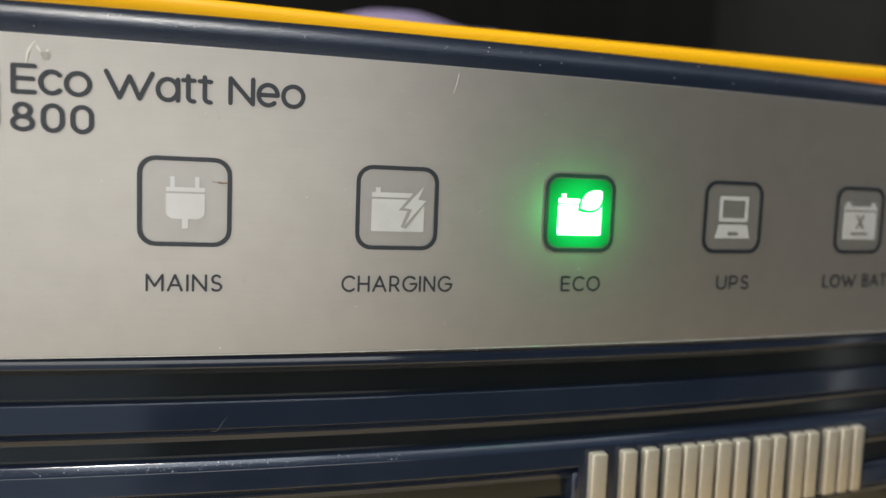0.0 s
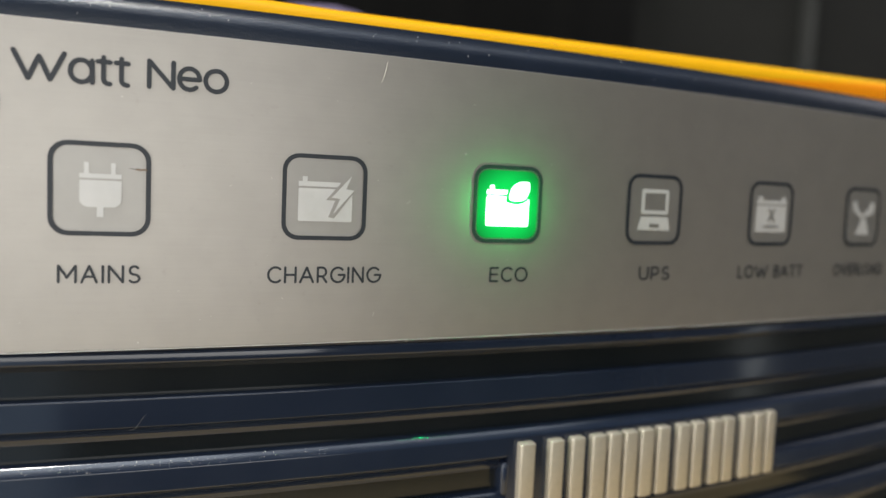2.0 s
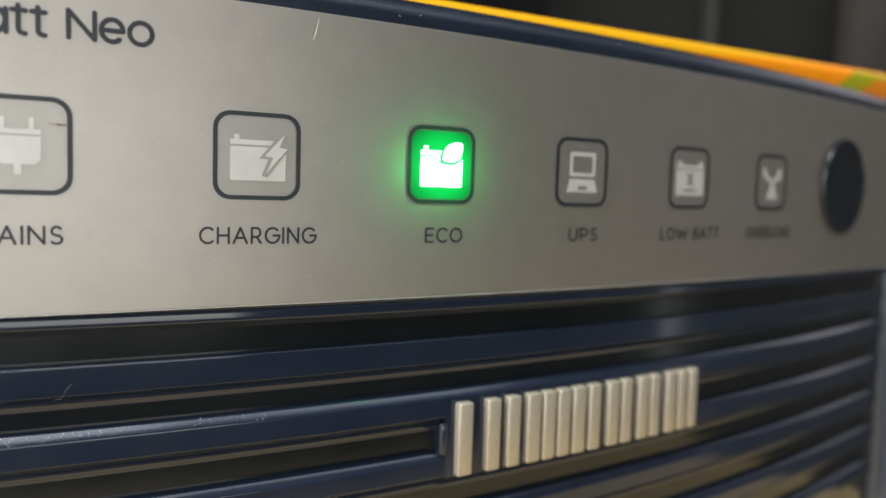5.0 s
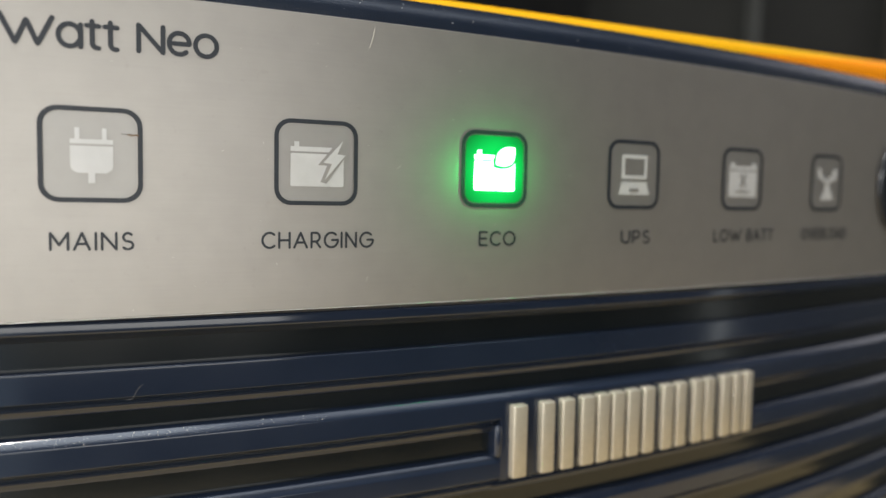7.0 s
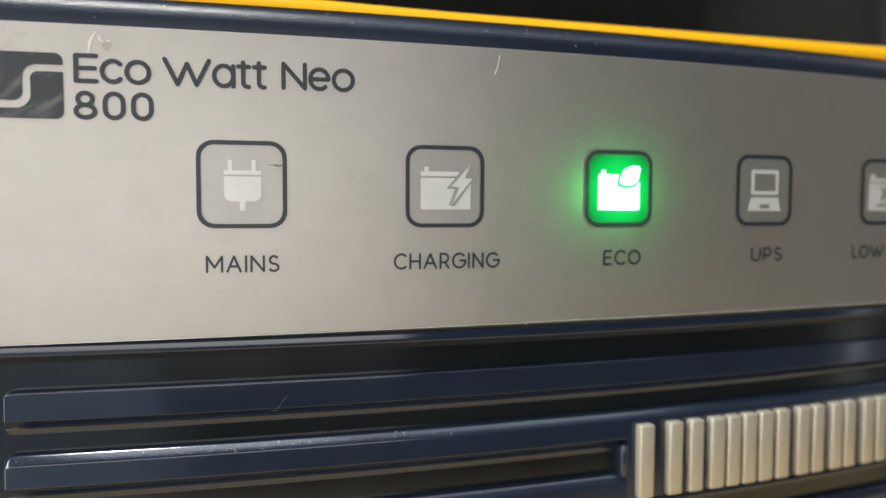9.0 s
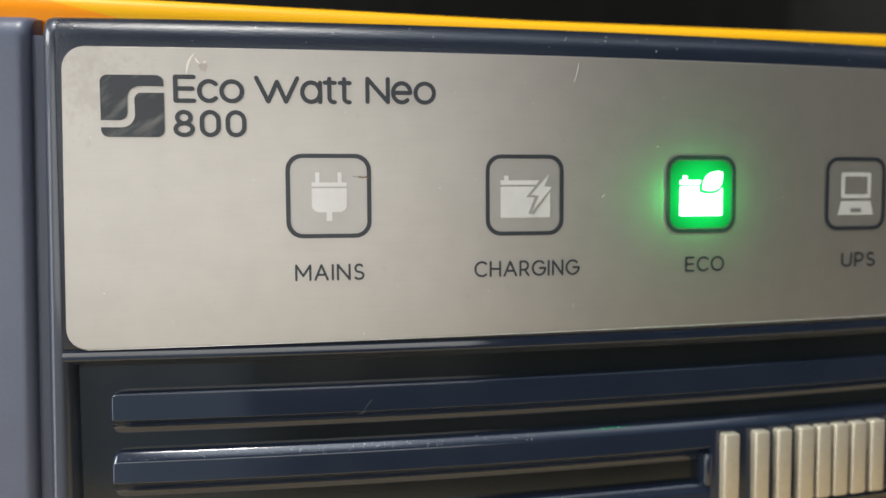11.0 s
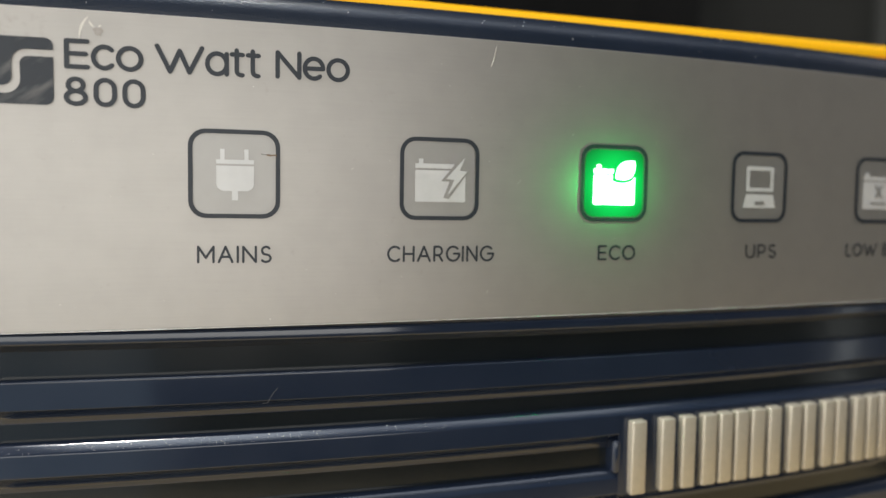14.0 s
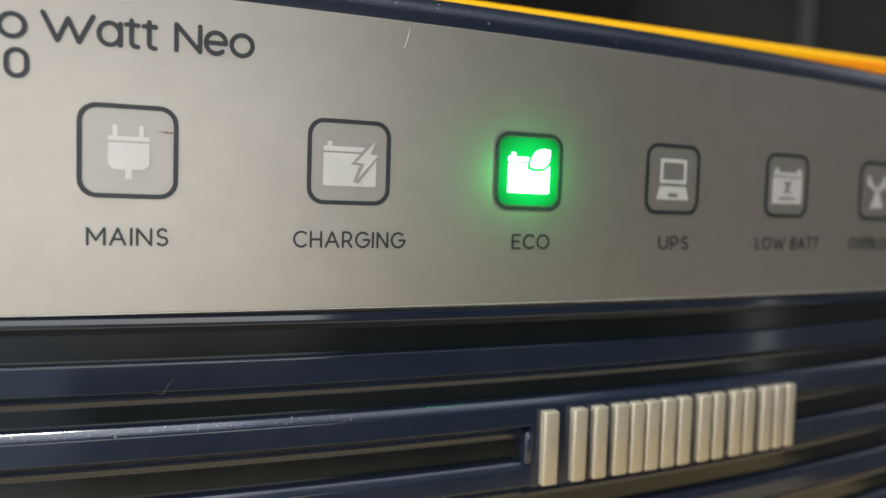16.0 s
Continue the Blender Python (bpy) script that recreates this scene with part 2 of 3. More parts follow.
led_white = glowing("lit_white_green_icon", (0.70, 1.0, 0.80), 4.0)
led_ink = glowing("lit_green_print", (0.40, 1.0, 0.60), 1.0)


def yellow_print():
    """Yellow printed lacquer with an orange lower band that widens to the ends and a lime patch."""
    m = material("yellow_printed_lacquer", (0.85, 0.48, 0.01), 0.42)
    nt = m.node_tree
    p = nt.nodes["Principled BSDF"]
    p.inputs["Specular IOR Level"].default_value = 0.2
    co = nt.nodes.new("ShaderNodeTexCoord")
    xyz = nt.nodes.new("ShaderNodeSeparateXYZ")
    nt.links.new(co.outputs["Object"], xyz.inputs[0])

    def calc(op, a, b, c=None):
        node = nt.nodes.new("ShaderNodeMath")
        node.operation = op
        node.use_clamp = False
        for slot, v in enumerate((a, b, c)):
            if v is None:
                continue
            if isinstance(v, (int, float)):
                node.inputs[slot].default_value = v
            else:
                nt.links.new(v, node.inputs[slot])
        return node.outputs[0]

    def mix(fac, a, b):
        node = nt.nodes.new("ShaderNodeMix")
        node.data_type = "RGBA"
        nt.links.new(fac, node.inputs[0])
        for slot, v in ((6, a), (7, b)):
            if isinstance(v, tuple):
                node.inputs[slot].default_value = (*v, 1)
            else:
                nt.links.new(v, node.inputs[slot])
        return node.outputs[2]

    x, z = xyz.outputs[0], xyz.outputs[2]
    n = nt.nodes.new("ShaderNodeTexNoise")
    n.inputs["Scale"].default_value = 60
    nt.links.new(co.outputs["Object"], n.inputs["Vector"])
    # height of the orange band: it rises towards both ends
    left = calc("MULTIPLY", calc("SUBTRACT", -0.0285, x), 0.22)
    right = calc("MULTIPLY", calc("SUBTRACT", x, 0.098), 0.062)
    edge = calc("ADD", calc("MAXIMUM", left, right), 0.1205)
    band = calc("LESS_THAN", z, edge)
    speck = calc("MULTIPLY", n.outputs["Fac"], 0.35)
    yellow = mix(speck, (0.82, 0.42, 0.003), (0.74, 0.36, 0.003))
    colour = mix(band, yellow, (0.92, 0.29, 0.002))
    lime = calc("MULTIPLY", calc("GREATER_THAN", calc("SUBTRACT", x, calc("MULTIPLY", z, 1.6)), -0.0140), calc("LESS_THAN", z, 0.1250))
    colour = mix(lime, colour, (0.34, 0.33, 0.01))
    far = calc("MULTIPLY", calc("GREATER_THAN", calc("MULTIPLY_ADD", z, -2.0, x), -0.0515), calc("LESS_THAN", z, 0.1235))
    colour = mix(far, colour, (0.72, 0.22, 0.01))
    nt.links.new(colour, p.inputs["Base Color"])
    return m


yellow = yellow_print()

# ---- making parts ----
CURVE, APEX = 0.746, 0.06845  # the front bulges: its depth grows with the square of the way from the apex


def front(x):
    return CURVE * (x - APEX) ** 2


def part(name, bm, mat, parent, label="", smooth=True):
    me = bpy.data.meshes.new(name)
    bm.normal_update()
    bm.to_mesh(me)
    bm.free()
    me.materials.append(mat)
    if smooth:
        me.polygons.foreach_set("use_smooth", [True] * len(me.polygons))
        me.set_sharp_from_angle(angle=radians(40))
    ob = new(name, me)
    ob.parent = parent
    if label:
        ob["label"] = label
    return ob


def lean(bm):
    """The fascia widens a little towards its foot: leans the outermost strip of both sides."""
    for v in bm.verts:
        for edge, way in ((-0.0335, -1), (0.2080, 1)):
            w = min(1.0, max(0.0, (v.co.x - edge) * way / 0.002))
            v.co.x += way * 0.018 * (0.1127 - v.co.z) * w
    return bm


def thing(name, label, category, group="", kind=""):
    ob = new(name)
    return tagged(ob, label, category, group, kind)


def box(bm, x0, x1, y0, y1, z0, z1, bevel=0.0, segs=2):
    vs = bmesh.ops.create_cube(bm, size=1.0, matrix=Matrix.Translation(((x0 + x1) / 2, (y0 + y1) / 2, (z0 + z1) / 2)) @ Matrix.Diagonal((x1 - x0, y1 - y0, z1 - z0, 1)))["verts"]
    if bevel:
        bmesh.ops.bevel(bm, geom=list({e for v in vs for e in v.link_edges}), offset=bevel, segments=segs, profile=0.5, affect="EDGES")
    return bm


def boxed(*args, **kw):
    return box(bmesh.new(), *args, **kw)


def sweep(profile, x0, x1, step=0.003, end=0.0, open_end=0, taper=False):
    """A closed section of (z, depth behind the front) carried along the bulging front from x0 to x1; the ends round off over `end`."""
    bm = bmesh.new()
    xs = [x0, x1]
    if end:
        for a in (0.0, 0.02, 0.06, 0.12, 0.2, 0.3, 0.42, 0.56, 0.75):
            xs += [x0 + end * a, x1 - end * a]
        lo, hi = x0 + end, x1 - end
    else:
        lo, hi = x0, x1
    count = max(2, int((hi - lo) / step))
    xs = sorted(set(xs + [lo + (hi - lo) * i / count for i in range(count + 1)]))
    zmid = sum(z for z, _ in profile) / len(profile)
    deep = max(d for _, d in profile)
    rings = []
    for x in xs:
        e = (x - x0 if open_end > 0 else x1 - x if open_end < 0 else min(x - x0, x1 - x)) / end if end else 1.0
        fall = 1.0 if e >= 1 else math.sqrt(max(0.0, 1 - (1 - e) ** 2))
        squeeze = 0.50 + 0.50 * fall if taper else 1.0
        if taper:
            fall = math.sqrt(max(0.0, 1 - (1 - min(1.0, e * 2.4)) ** 2))
        rings.append([bm.verts.new((x, front(x) + d + (1 - fall) * min(end, (deep - d) * 0.9), zmid + (z - zmid) * squeeze)) for z, d in profile])
    n = len(profile)
    for a, b in zip(rings, rings[1:]):
        for i in range(n):
            bm.faces.new((a[i], a[(i + 1) % n], b[(i + 1) % n], b[i]))
    bm.faces.new(rings[0])
    bm.faces.new(rings[-1][::-1])
    bmesh.ops.recalc_face_normals(bm, faces=bm.faces)
    return bm


BROW = ((0.00130, 0.0), (0.00115, 0.0), (0.00107, 0.00003), (0.0009, 0.00015), (0.0006, 0.00038), (0.0003, 0.00063), (0.00006, 0.00086), (0.0, 0.0010))  # how a rib's upper edge falls back: below its top, behind its front


def rib(z0, z1, deep=0.0026, face=0.0, r=0.0, tilt=0.045, cove=0.0019, slant=57):
    """The section of a rib whose front stands between two heights: a rounded top, a slanting underside and a cove that runs out into the floor of the groove."""
    back = tilt * (z1 - z0)
    floor_d = deep - 0.0002
    a1 = radians(slant)
    turn_d = floor_d - cove * (1 - math.cos(a1))
    turn_z = z0 - (turn_d - face) / math.tan(a1)
    foot = turn_z - cove * math.sin(a1)
    pts = [(foot - 0.0001, deep)]
    for i in range(10):
        a = a1 * i / 9
        pts.append((foot + cove * math.sin(a), floor_d - cove * (1 - math.cos(a))))
    for i in range(6):
        a = radians(90 - slant) + (math.pi / 2 - radians(90 - slant)) * i / 5
        pts.append((z0 + 0.00014 - 0.00014 * math.cos(a), face + 0.00014 - 0.00014 * math.sin(a)))
    pts.append((z0 + 0.0003, face))
    if r:
        pts.append((z1 - r - 0.0002, face + back))
        for i in range(7):
            a = i / 6 * math.pi / 2
            pts.append((z1 - r + r * math.sin(a), face + back + r - r * math.cos(a)))
    else:
        pts += [(z1 - h, face + back + d) for h, d in BROW]
    pts.append((z1, deep))
    return pts


def rounded(x0, x1, z0, z1, r, n=7):
    pts = []
    for cx, cz, a0 in ((x1 - r, z1 - r, 0), (x0 + r, z1 - r, 90), (x0 + r, z0 + r, 180), (x1 - r, z0 + r, 270)):
        for i in range(n):
            a = radians(a0 + 90 * i / (n - 1))
            pts.append((cx + r * math.cos(a), cz + r * math.sin(a)))
    return pts


def on_front(bm, lift):
    """Lays a flat drawing, made in x and z, onto the bulging front, `lift` proud of it."""
    for v in bm.verts:
        v.co.y = front(v.co.x) - lift
    bmesh.ops.recalc_face_normals(bm, faces=bm.faces)
    if sum(f.normal.y * f.calc_area() for f in bm.faces) > 0:
        bmesh.ops.reverse_faces(bm, faces=bm.faces)
    return bm


def flat(*outlines, lift=0.00012):
    bm = bmesh.new()
    for pts in outlines:
        bm.faces.new([bm.verts.new((x, 0, z)) for x, z in pts])
    bm.normal_update()
    return on_front(bm, lift)


def ring(outer, inner, lift=0.00012):
    bm = bmesh.new()
    a = [bm.verts.new((x, 0, z)) for x, z in outer]
    b = [bm.verts.new((x, 0, z)) for x, z in inner]
    n = len(a)
    for i in range(n):
        bm.faces.new((a[i], a[(i + 1) % n], b[(i + 1) % n], b[i]))
    return on_front(bm, lift)


def bow(cx, cz, rx, rz, a0, a1, n=16):
    return [(cx + rx * math.cos(radians(a0 + (a1 - a0) * i / n)), cz + rz * math.sin(radians(a0 + (a1 - a0) * i / n))) for i in range(n + 1)]


# rounded line letters: for each sign its width and its strokes, in units of the capital height
SIGNS = {
    "A": (0.92, [[(0, 0), (0.46, 1), (0.92, 0)], [(0.17, 0.34), (0.75, 0.34)]]),
    "B": (0.60, [[(0, 0), (0, 1), (0.30, 1)] + bow(0.30, 0.76, 0.25, 0.24, 90, -90) + [(0, 0.52)], [(0.30, 0.52)] + bow(0.32, 0.26, 0.28, 0.26, 90, -90) + [(0, 0)]]),
    "C": (0.84, [bow(0.5, 0.5, 0.5, 0.5, 48, 312, 24)]),
    "D": (0.78, [[(0, 0), (0, 1), (0.30, 1)] + bow(0.30, 0.5, 0.48, 0.5, 90, -90) + [(0, 0)]]),
    "E": (0.62, [[(0.62, 1), (0, 1), (0, 0), (0.62, 0)], [(0, 0.51), (0.57, 0.51)]]),
    "G": (0.92, [bow(0.5, 0.5, 0.5, 0.5, 46, 360, 26) + [(0.56, 0.5)]]),
    "H": (0.74, [[(0, 0), (0, 1)], [(0.74, 0), (0.74, 1)], [(0, 0.5), (0.74, 0.5)]]),
    "I": (0.02, [[(0.01, 0), (0.01, 1)]]),
    "L": (0.52, [[(0, 1), (0, 0), (0.52, 0)]]),
    "M": (0.95, [[(0, 0), (0, 1), (0.475, 0.28), (0.95, 1), (0.95, 0)]]),
    "N": (0.76, [[(0, 0), (0, 1), (0.76, 0), (0.76, 1)]]),
    "O": (1.0, [bow(0.5, 0.5, 0.5, 0.5, 0, 360, 32)]),
    "P": (0.60, [[(0, 0), (0, 1), (0.30, 1)] + bow(0.30, 0.70, 0.30, 0.30, 90, -90) + [(0, 0.40)]]),
    "R": (0.64, [[(0, 0), (0, 1), (0.30, 1)] + bow(0.30, 0.70, 0.30, 0.30, 90, -90) + [(0, 0.40)], [(0.34, 0.40), (0.64, 0)]]),
    "S": (0.62, [bow(0.32, 0.745, 0.26, 0.255, 35, 270, 14) + bow(0.31, 0.245, 0.30, 0.245, 90, -145, 14)]),
    "T": (0.70, [[(0, 1), (0.70, 1)], [(0.35, 1), (0.35, 0)]]),
    "U": (0.72, [[(0, 1)] + bow(0.36, 0.36, 0.36, 0.36, 180, 360) + [(0.72, 1)]]),
    "V": (0.88, [[(0, 1), (0.44, 0), (0.88, 1)]]),
    "W": (1.62, [[(0, 1), (0.46, 0), (0.81, 0.84), (1.16, 0), (1.62, 1)]]),
    "X": (0.72, [[(0, 0), (0.72, 1)], [(0, 1), (0.72, 0)]]),
    "a": (0.82, [bow(0.41, 0.415, 0.41, 0.415, 0, 360, 28), [(0.82, 0.83), (0.82, 0)]]),
    "c": (0.74, [bow(0.42, 0.415, 0.42, 0.415, 45, 315, 22)]),
    "e": (0.82, [[(0.02, 0.41)] + bow(0.41, 0.415, 0.41, 0.415, 0, 312, 24)]),
    "o": (0.86, [bow(0.43, 0.415, 0.43, 0.415, 0, 360, 28)]),
    "t": (0.40, [[(0.18, 1.0), (0.18, 0.22)] + bow(0.36, 0.18, 0.18, 0.18, 180, 280, 6), [(0, 0.83), (0.40, 0.83)]]),
    "0": (0.70, [bow(0.35, 0.64, 0.35, 0.36, 0, 180) + bow(0.35, 0.36, 0.35, 0.36, 180, 360) + [(0.70, 0.64)]]),
    "8": (0.72, [bow(0.36, 0.755, 0.28, 0.245, -90, 270, 26), bow(0.36, 0.255, 0.36, 0.255, 90, 450, 28)]),
    " ": (0.28, []),
}


def writing(text, x0, x1, z0, z1, thick, lift, gap=0.34, wide={}):
    """Words in a rounded line letter, fitted between two ends and two heights."""
    h = thick / 2
    total = sum(wide.get(c, SIGNS[c][0]) for c in text) + gap * (len(text) - 1)
    sx, sz = (x1 - x0 - thick) / total, z1 - z0 - thick
    bm = bmesh.new()
    layers = {}
    at = 0.0
    count = 0
    for c in text:
        breadth, strokes = SIGNS[c]
        stretch = wide.get(c, breadth) / breadth
        for pts in strokes:
            line = [(x0 + h + (at + u * stretch) * sx, z0 + h + v * sz) for u, v in pts]
            for (ax, az), (bx, bz) in zip(line, line[1:]):
                dx, dz = bx - ax, bz - az
                far = math.hypot(dx, dz)
                if far < 1e-9:
                    continue
                turn = math.atan2(dz, dx)
                ends = [(bx + h * math.cos(turn + a), bz + h * math.sin(turn + a)) for a in (-1.571, -0.785, 0.0, 0.785, 1.571)]
                ends += [(ax + h * math.cos(turn + a), az + h * math.sin(turn + a)) for a in (1.571, 2.356, 3.142, 3.927, 4.712)]
                f = bm.faces.new([bm.verts.new((x, 0, z)) for x, z in ends])
                for v in f.verts:
                    layers[v] = lift + (count % 9) * 0.000003
                count += 1
        at += breadth * stretch + gap
    on_front(bm, 0.0)
    for v, l in layers.items():
        v.co.y -= l
    bmesh.ops.recalc_face_normals(bm, faces=bm.faces)
    for f in bm.faces:
        if f.normal.y > 0:
            f.normal_flip()
    return bm


# ---- an assumed room closed round the inverter, mostly unseen, with openings for the lamps ----
def wall(name, *spans, paint=None, label="plastered wall coloured near black for the room's dimness"):
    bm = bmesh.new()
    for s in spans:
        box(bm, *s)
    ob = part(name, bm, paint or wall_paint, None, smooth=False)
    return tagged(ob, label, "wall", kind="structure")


FLOOR, TOP = -0.75, 1.65


# Unseen ceiling; its holes admit the overhead lamps and the sun.
def ceiling_slab():
    bm = bmesh.new()
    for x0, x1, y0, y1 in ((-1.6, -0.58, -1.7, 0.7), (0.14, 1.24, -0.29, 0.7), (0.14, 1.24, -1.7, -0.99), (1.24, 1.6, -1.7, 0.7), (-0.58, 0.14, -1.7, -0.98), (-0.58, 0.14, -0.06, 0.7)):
        box(bm, x0, x1, y0, y1, TOP, TOP + 0.1)
    return bm


tagged(part("floor", boxed(-1.6, 1.6, -1.7, 0.7, FLOOR - 0.1, FLOOR), cement, None, smooth=False), "unseen dark cement floor of the assumed room", "floor", kind="structure")
tagged(part("ceiling", ceiling_slab(), ceiling_paint, None, smooth=False), "unseen grey-white ceiling with openings for the overhead lamps", "ceiling", kind="structure")
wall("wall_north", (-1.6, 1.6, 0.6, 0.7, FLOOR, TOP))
wall("wall_east", (1.5, 1.6, -1.7, -1.0, FLOOR, TOP), (1.5, 1.6, -0.93, -0.25, FLOOR, TOP), (1.5, 1.6, 0.45, 0.6, FLOOR, TOP), (1.5, 1.6, -0.25, 0.45, FLOOR, 0.45), (1.5, 1.6, -0.25, 0.45, 1.15, TOP), (1.5, 1.6, -1.0, -0.93, FLOOR, -0.44), (1.5, 1.6, -1.0, -0.93, 0.68, TOP), paint=east_paint, label="unseen dull ochre plastered wall with a high window opening")
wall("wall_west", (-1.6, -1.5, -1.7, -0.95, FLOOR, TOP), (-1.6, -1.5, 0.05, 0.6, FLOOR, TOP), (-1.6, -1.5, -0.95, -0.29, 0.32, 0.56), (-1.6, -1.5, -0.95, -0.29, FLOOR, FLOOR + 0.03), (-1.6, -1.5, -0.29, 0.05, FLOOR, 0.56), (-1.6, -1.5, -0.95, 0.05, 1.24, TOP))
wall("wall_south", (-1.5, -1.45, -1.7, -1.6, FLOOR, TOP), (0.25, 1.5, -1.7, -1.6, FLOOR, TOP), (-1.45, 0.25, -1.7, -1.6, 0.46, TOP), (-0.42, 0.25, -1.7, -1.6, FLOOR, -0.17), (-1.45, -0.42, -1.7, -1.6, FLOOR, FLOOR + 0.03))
# Unseen table; its edges are set for the tan reflections in the grille.
table = thing("table", "unseen tan wooden table that carries the inverter", "table")
part("tabletop", boxed(-0.15, 0.24, -0.125, 0.45, -0.028, 0.0, bevel=0.003), tan_wood, table)
for lx in (-0.12, 0.18):
    for ly in (-0.10, 0.38):
        part("leg", boxed(lx, lx + 0.04, ly, ly + 0.04, FLOOR, -0.028, bevel=0.002), tan_wood, table)
# Slab added where the background falls into a dark recess.
board = thing("dark_slab", "added near-black slab in place of a dark recess", "board")
part("panel", boxed(-0.9, 0.50, 0.54, 0.585, FLOOR, 1.3, bevel=0.004), recess_dark, board)
# Slab added for a paler patch of the background; no door is known.
leaf = thing("pale_slab", "added paler grey slab against the north wall", "door", kind="structure")
part("slab_body", boxed(1.10, 1.46, 0.560, 0.598, FLOOR, 1.25, bevel=0.003), slab_grey, leaf)
for z0, z1 in ((-0.62, 0.10), (0.22, 1.12)):
    part("slab_panel", boxed(1.17, 1.39, 0.552, 0.562, z0, z1, bevel=0.004), slab_grey, leaf)
conduit = thing("conduit", "pale grey vertical cable conduit on the plastered wall", "conduit")
part("channel", boxed(0.805, 0.808, 0.58, 0.6, FLOOR, 1.5, bevel=0.003), pipe_grey, conduit)

# ---- the inverter ----
LEFT, RIGHT = -0.0363, 0.2108
RIM = 0.1197
inverter = thing("inverter", "navy plastic home inverter with silver panel and green lit indicator", "inverter")

part("case", boxed(LEFT - 0.012, RIGHT + 0.012, 0.034, 0.235, 0.004, 0.1165, bevel=0.003), navy_lit, inverter)
# the rounded upper edge of the front: heights and how far it falls back
CROWN = [(0.1146, 0.0), (0.1160, 0.00006), (0.1169, 0.0003), (0.1177, 0.0008), (0.1184, 0.0016), (0.1189, 0.0026), (0.1193, 0.0040), (0.1196, 0.0058), (0.1196, 0.0085)]
for x0, x1 in ((LEFT - 0.0131, LEFT - 0.0018), (RIGHT + 0.0018, RIGHT + 0.0131)):
    bm = sweep([(0.002, 0.05), (0.002, 0.0004)] + [(z, d + 0.0004) for z, d in CROWN] + [(0.1190, 0.05)], x0, x1, end=0.0017)
    part("side_cheek", lean(bm), navy_lit, inverter, "navy side cheek, coloured lighter to look lit")
for fx in (LEFT + 0.012, RIGHT - 0.012):
    for fy in (0.05, 0.21):
        bm = bmesh.new()
        bmesh.ops.create_cone(bm, cap_ends=True, segments=20, radius1=0.008, radius2=0.007, depth=0.006, matrix=Matrix.Translation((fx, fy, 0.003)))
        part("foot", bm, black_plastic, inverter)

for x0 in (LEFT - 0.0026, RIGHT - 0.0009):
    part("seam", lean(sweep([(0.003, 0.016), (0.003, 0.0024), (0.1165, 0.0024), (0.1165, 0.016)], x0, x0 + 0.0035)), navy_lit, inverter)
# the glossy recessed back of the fascia; shade is darkened into its navy
part("fascia_back", lean(sweep([(0.003, 0.016), (0.003, 0.0024), (0.074, 0.0024), (0.074, 0.016)], LEFT + 0.0006, RIGHT - 0.0006, end=0.002)), navy_groove_dark, inverter, "glossy recessed back of the grille, its navy darkened like shade")
# the upper block that carries the silver panel, with a rounded rim
part("bezel", lean(sweep([(0.0744, 0.018), (0.0744, 0.0006), (0.0748, 0.0003), (0.0751, 0.0002)] + [(z, d + 0.0002) for z, d in CROWN] + [(0.1180, 0.0125), (0.1180, 0.018)], LEFT, RIGHT, end=0.0016)), navy_rim, inverter, "textured navy plastic bezel with a rounded rim")
# the glossy lip under the panel
LIP = [(0.0719, 0.016), (0.0719, 0.0026), (0.0719, 0.0023), (0.0720, 0.0019), (0.0722, 0.0015), (0.0725, 0.0010), (0.0730, 0.0003), (0.0731, 0.0001), (0.07325, 0.00003), (0.0734, 0.00002), (0.0742, 0.00004), (0.0744, 0.00008), (0.07455, 0.0002), (0.0747, 0.0004), (0.0747, 0.0010), (0.0747, 0.016)]
part("lower_lip", lean(sweep([(z, d + 0.00012) for z, d in LIP], LEFT + 0.0011, RIGHT - 0.0011)), navy, inverter, "glossy navy lip under the panel")


# upright rims down both sides: a rounded outer edge, a narrow front and a soft slope into the recess
def side_rim(edge, way):
    across = [(0.0, 0.0150), (0.0, 0.0011), (0.00006, 0.0008), (0.00018, 0.00056), (0.00036, 0.00036), (0.0006, 0.00022), (0.0009, 0.00013), (0.0012, 0.0001), (0.0015, 0.00013), (0.0018, 0.0003), (0.0021, 0.0008), (0.0024, 0.0016), (0.0027, 0.0025), (0.0027, 0.0150)]
    up = [(0.003 + 0.1116 * k / 30, 0.0) for k in range(30)] + CROWN[:-1]
    bm = bmesh.new()
    rings = [[bm.verts.new((edge + way * u, front(edge + way * u) + d + fall, z)) for u, d in across] for z, fall in up]
    for a, b in zip(rings, rings[1:]):
        for k in range(len(across)):
            m = (k + 1) % len(across)
            bm.faces.new((a[k], a[m], b[m], b[k]))
    bm.faces.new(rings[0])
    bm.faces.new(rings[-1])
    bmesh.ops.recalc_face_normals(bm, faces=bm.faces)
    part("side_rim", lean(bm), navy_rim_lit, inverter, "rounded navy rim down the side of the grille")


side_rim(LEFT, 1)
side_rim(RIGHT, -1)

RIBS = ((0.0646, 0.0684), (0.0561, 0.0602), (0.0466, 0.0503), (0.0371, 0.0408), (0.0273, 0.0310), (0.0175, 0.0212))
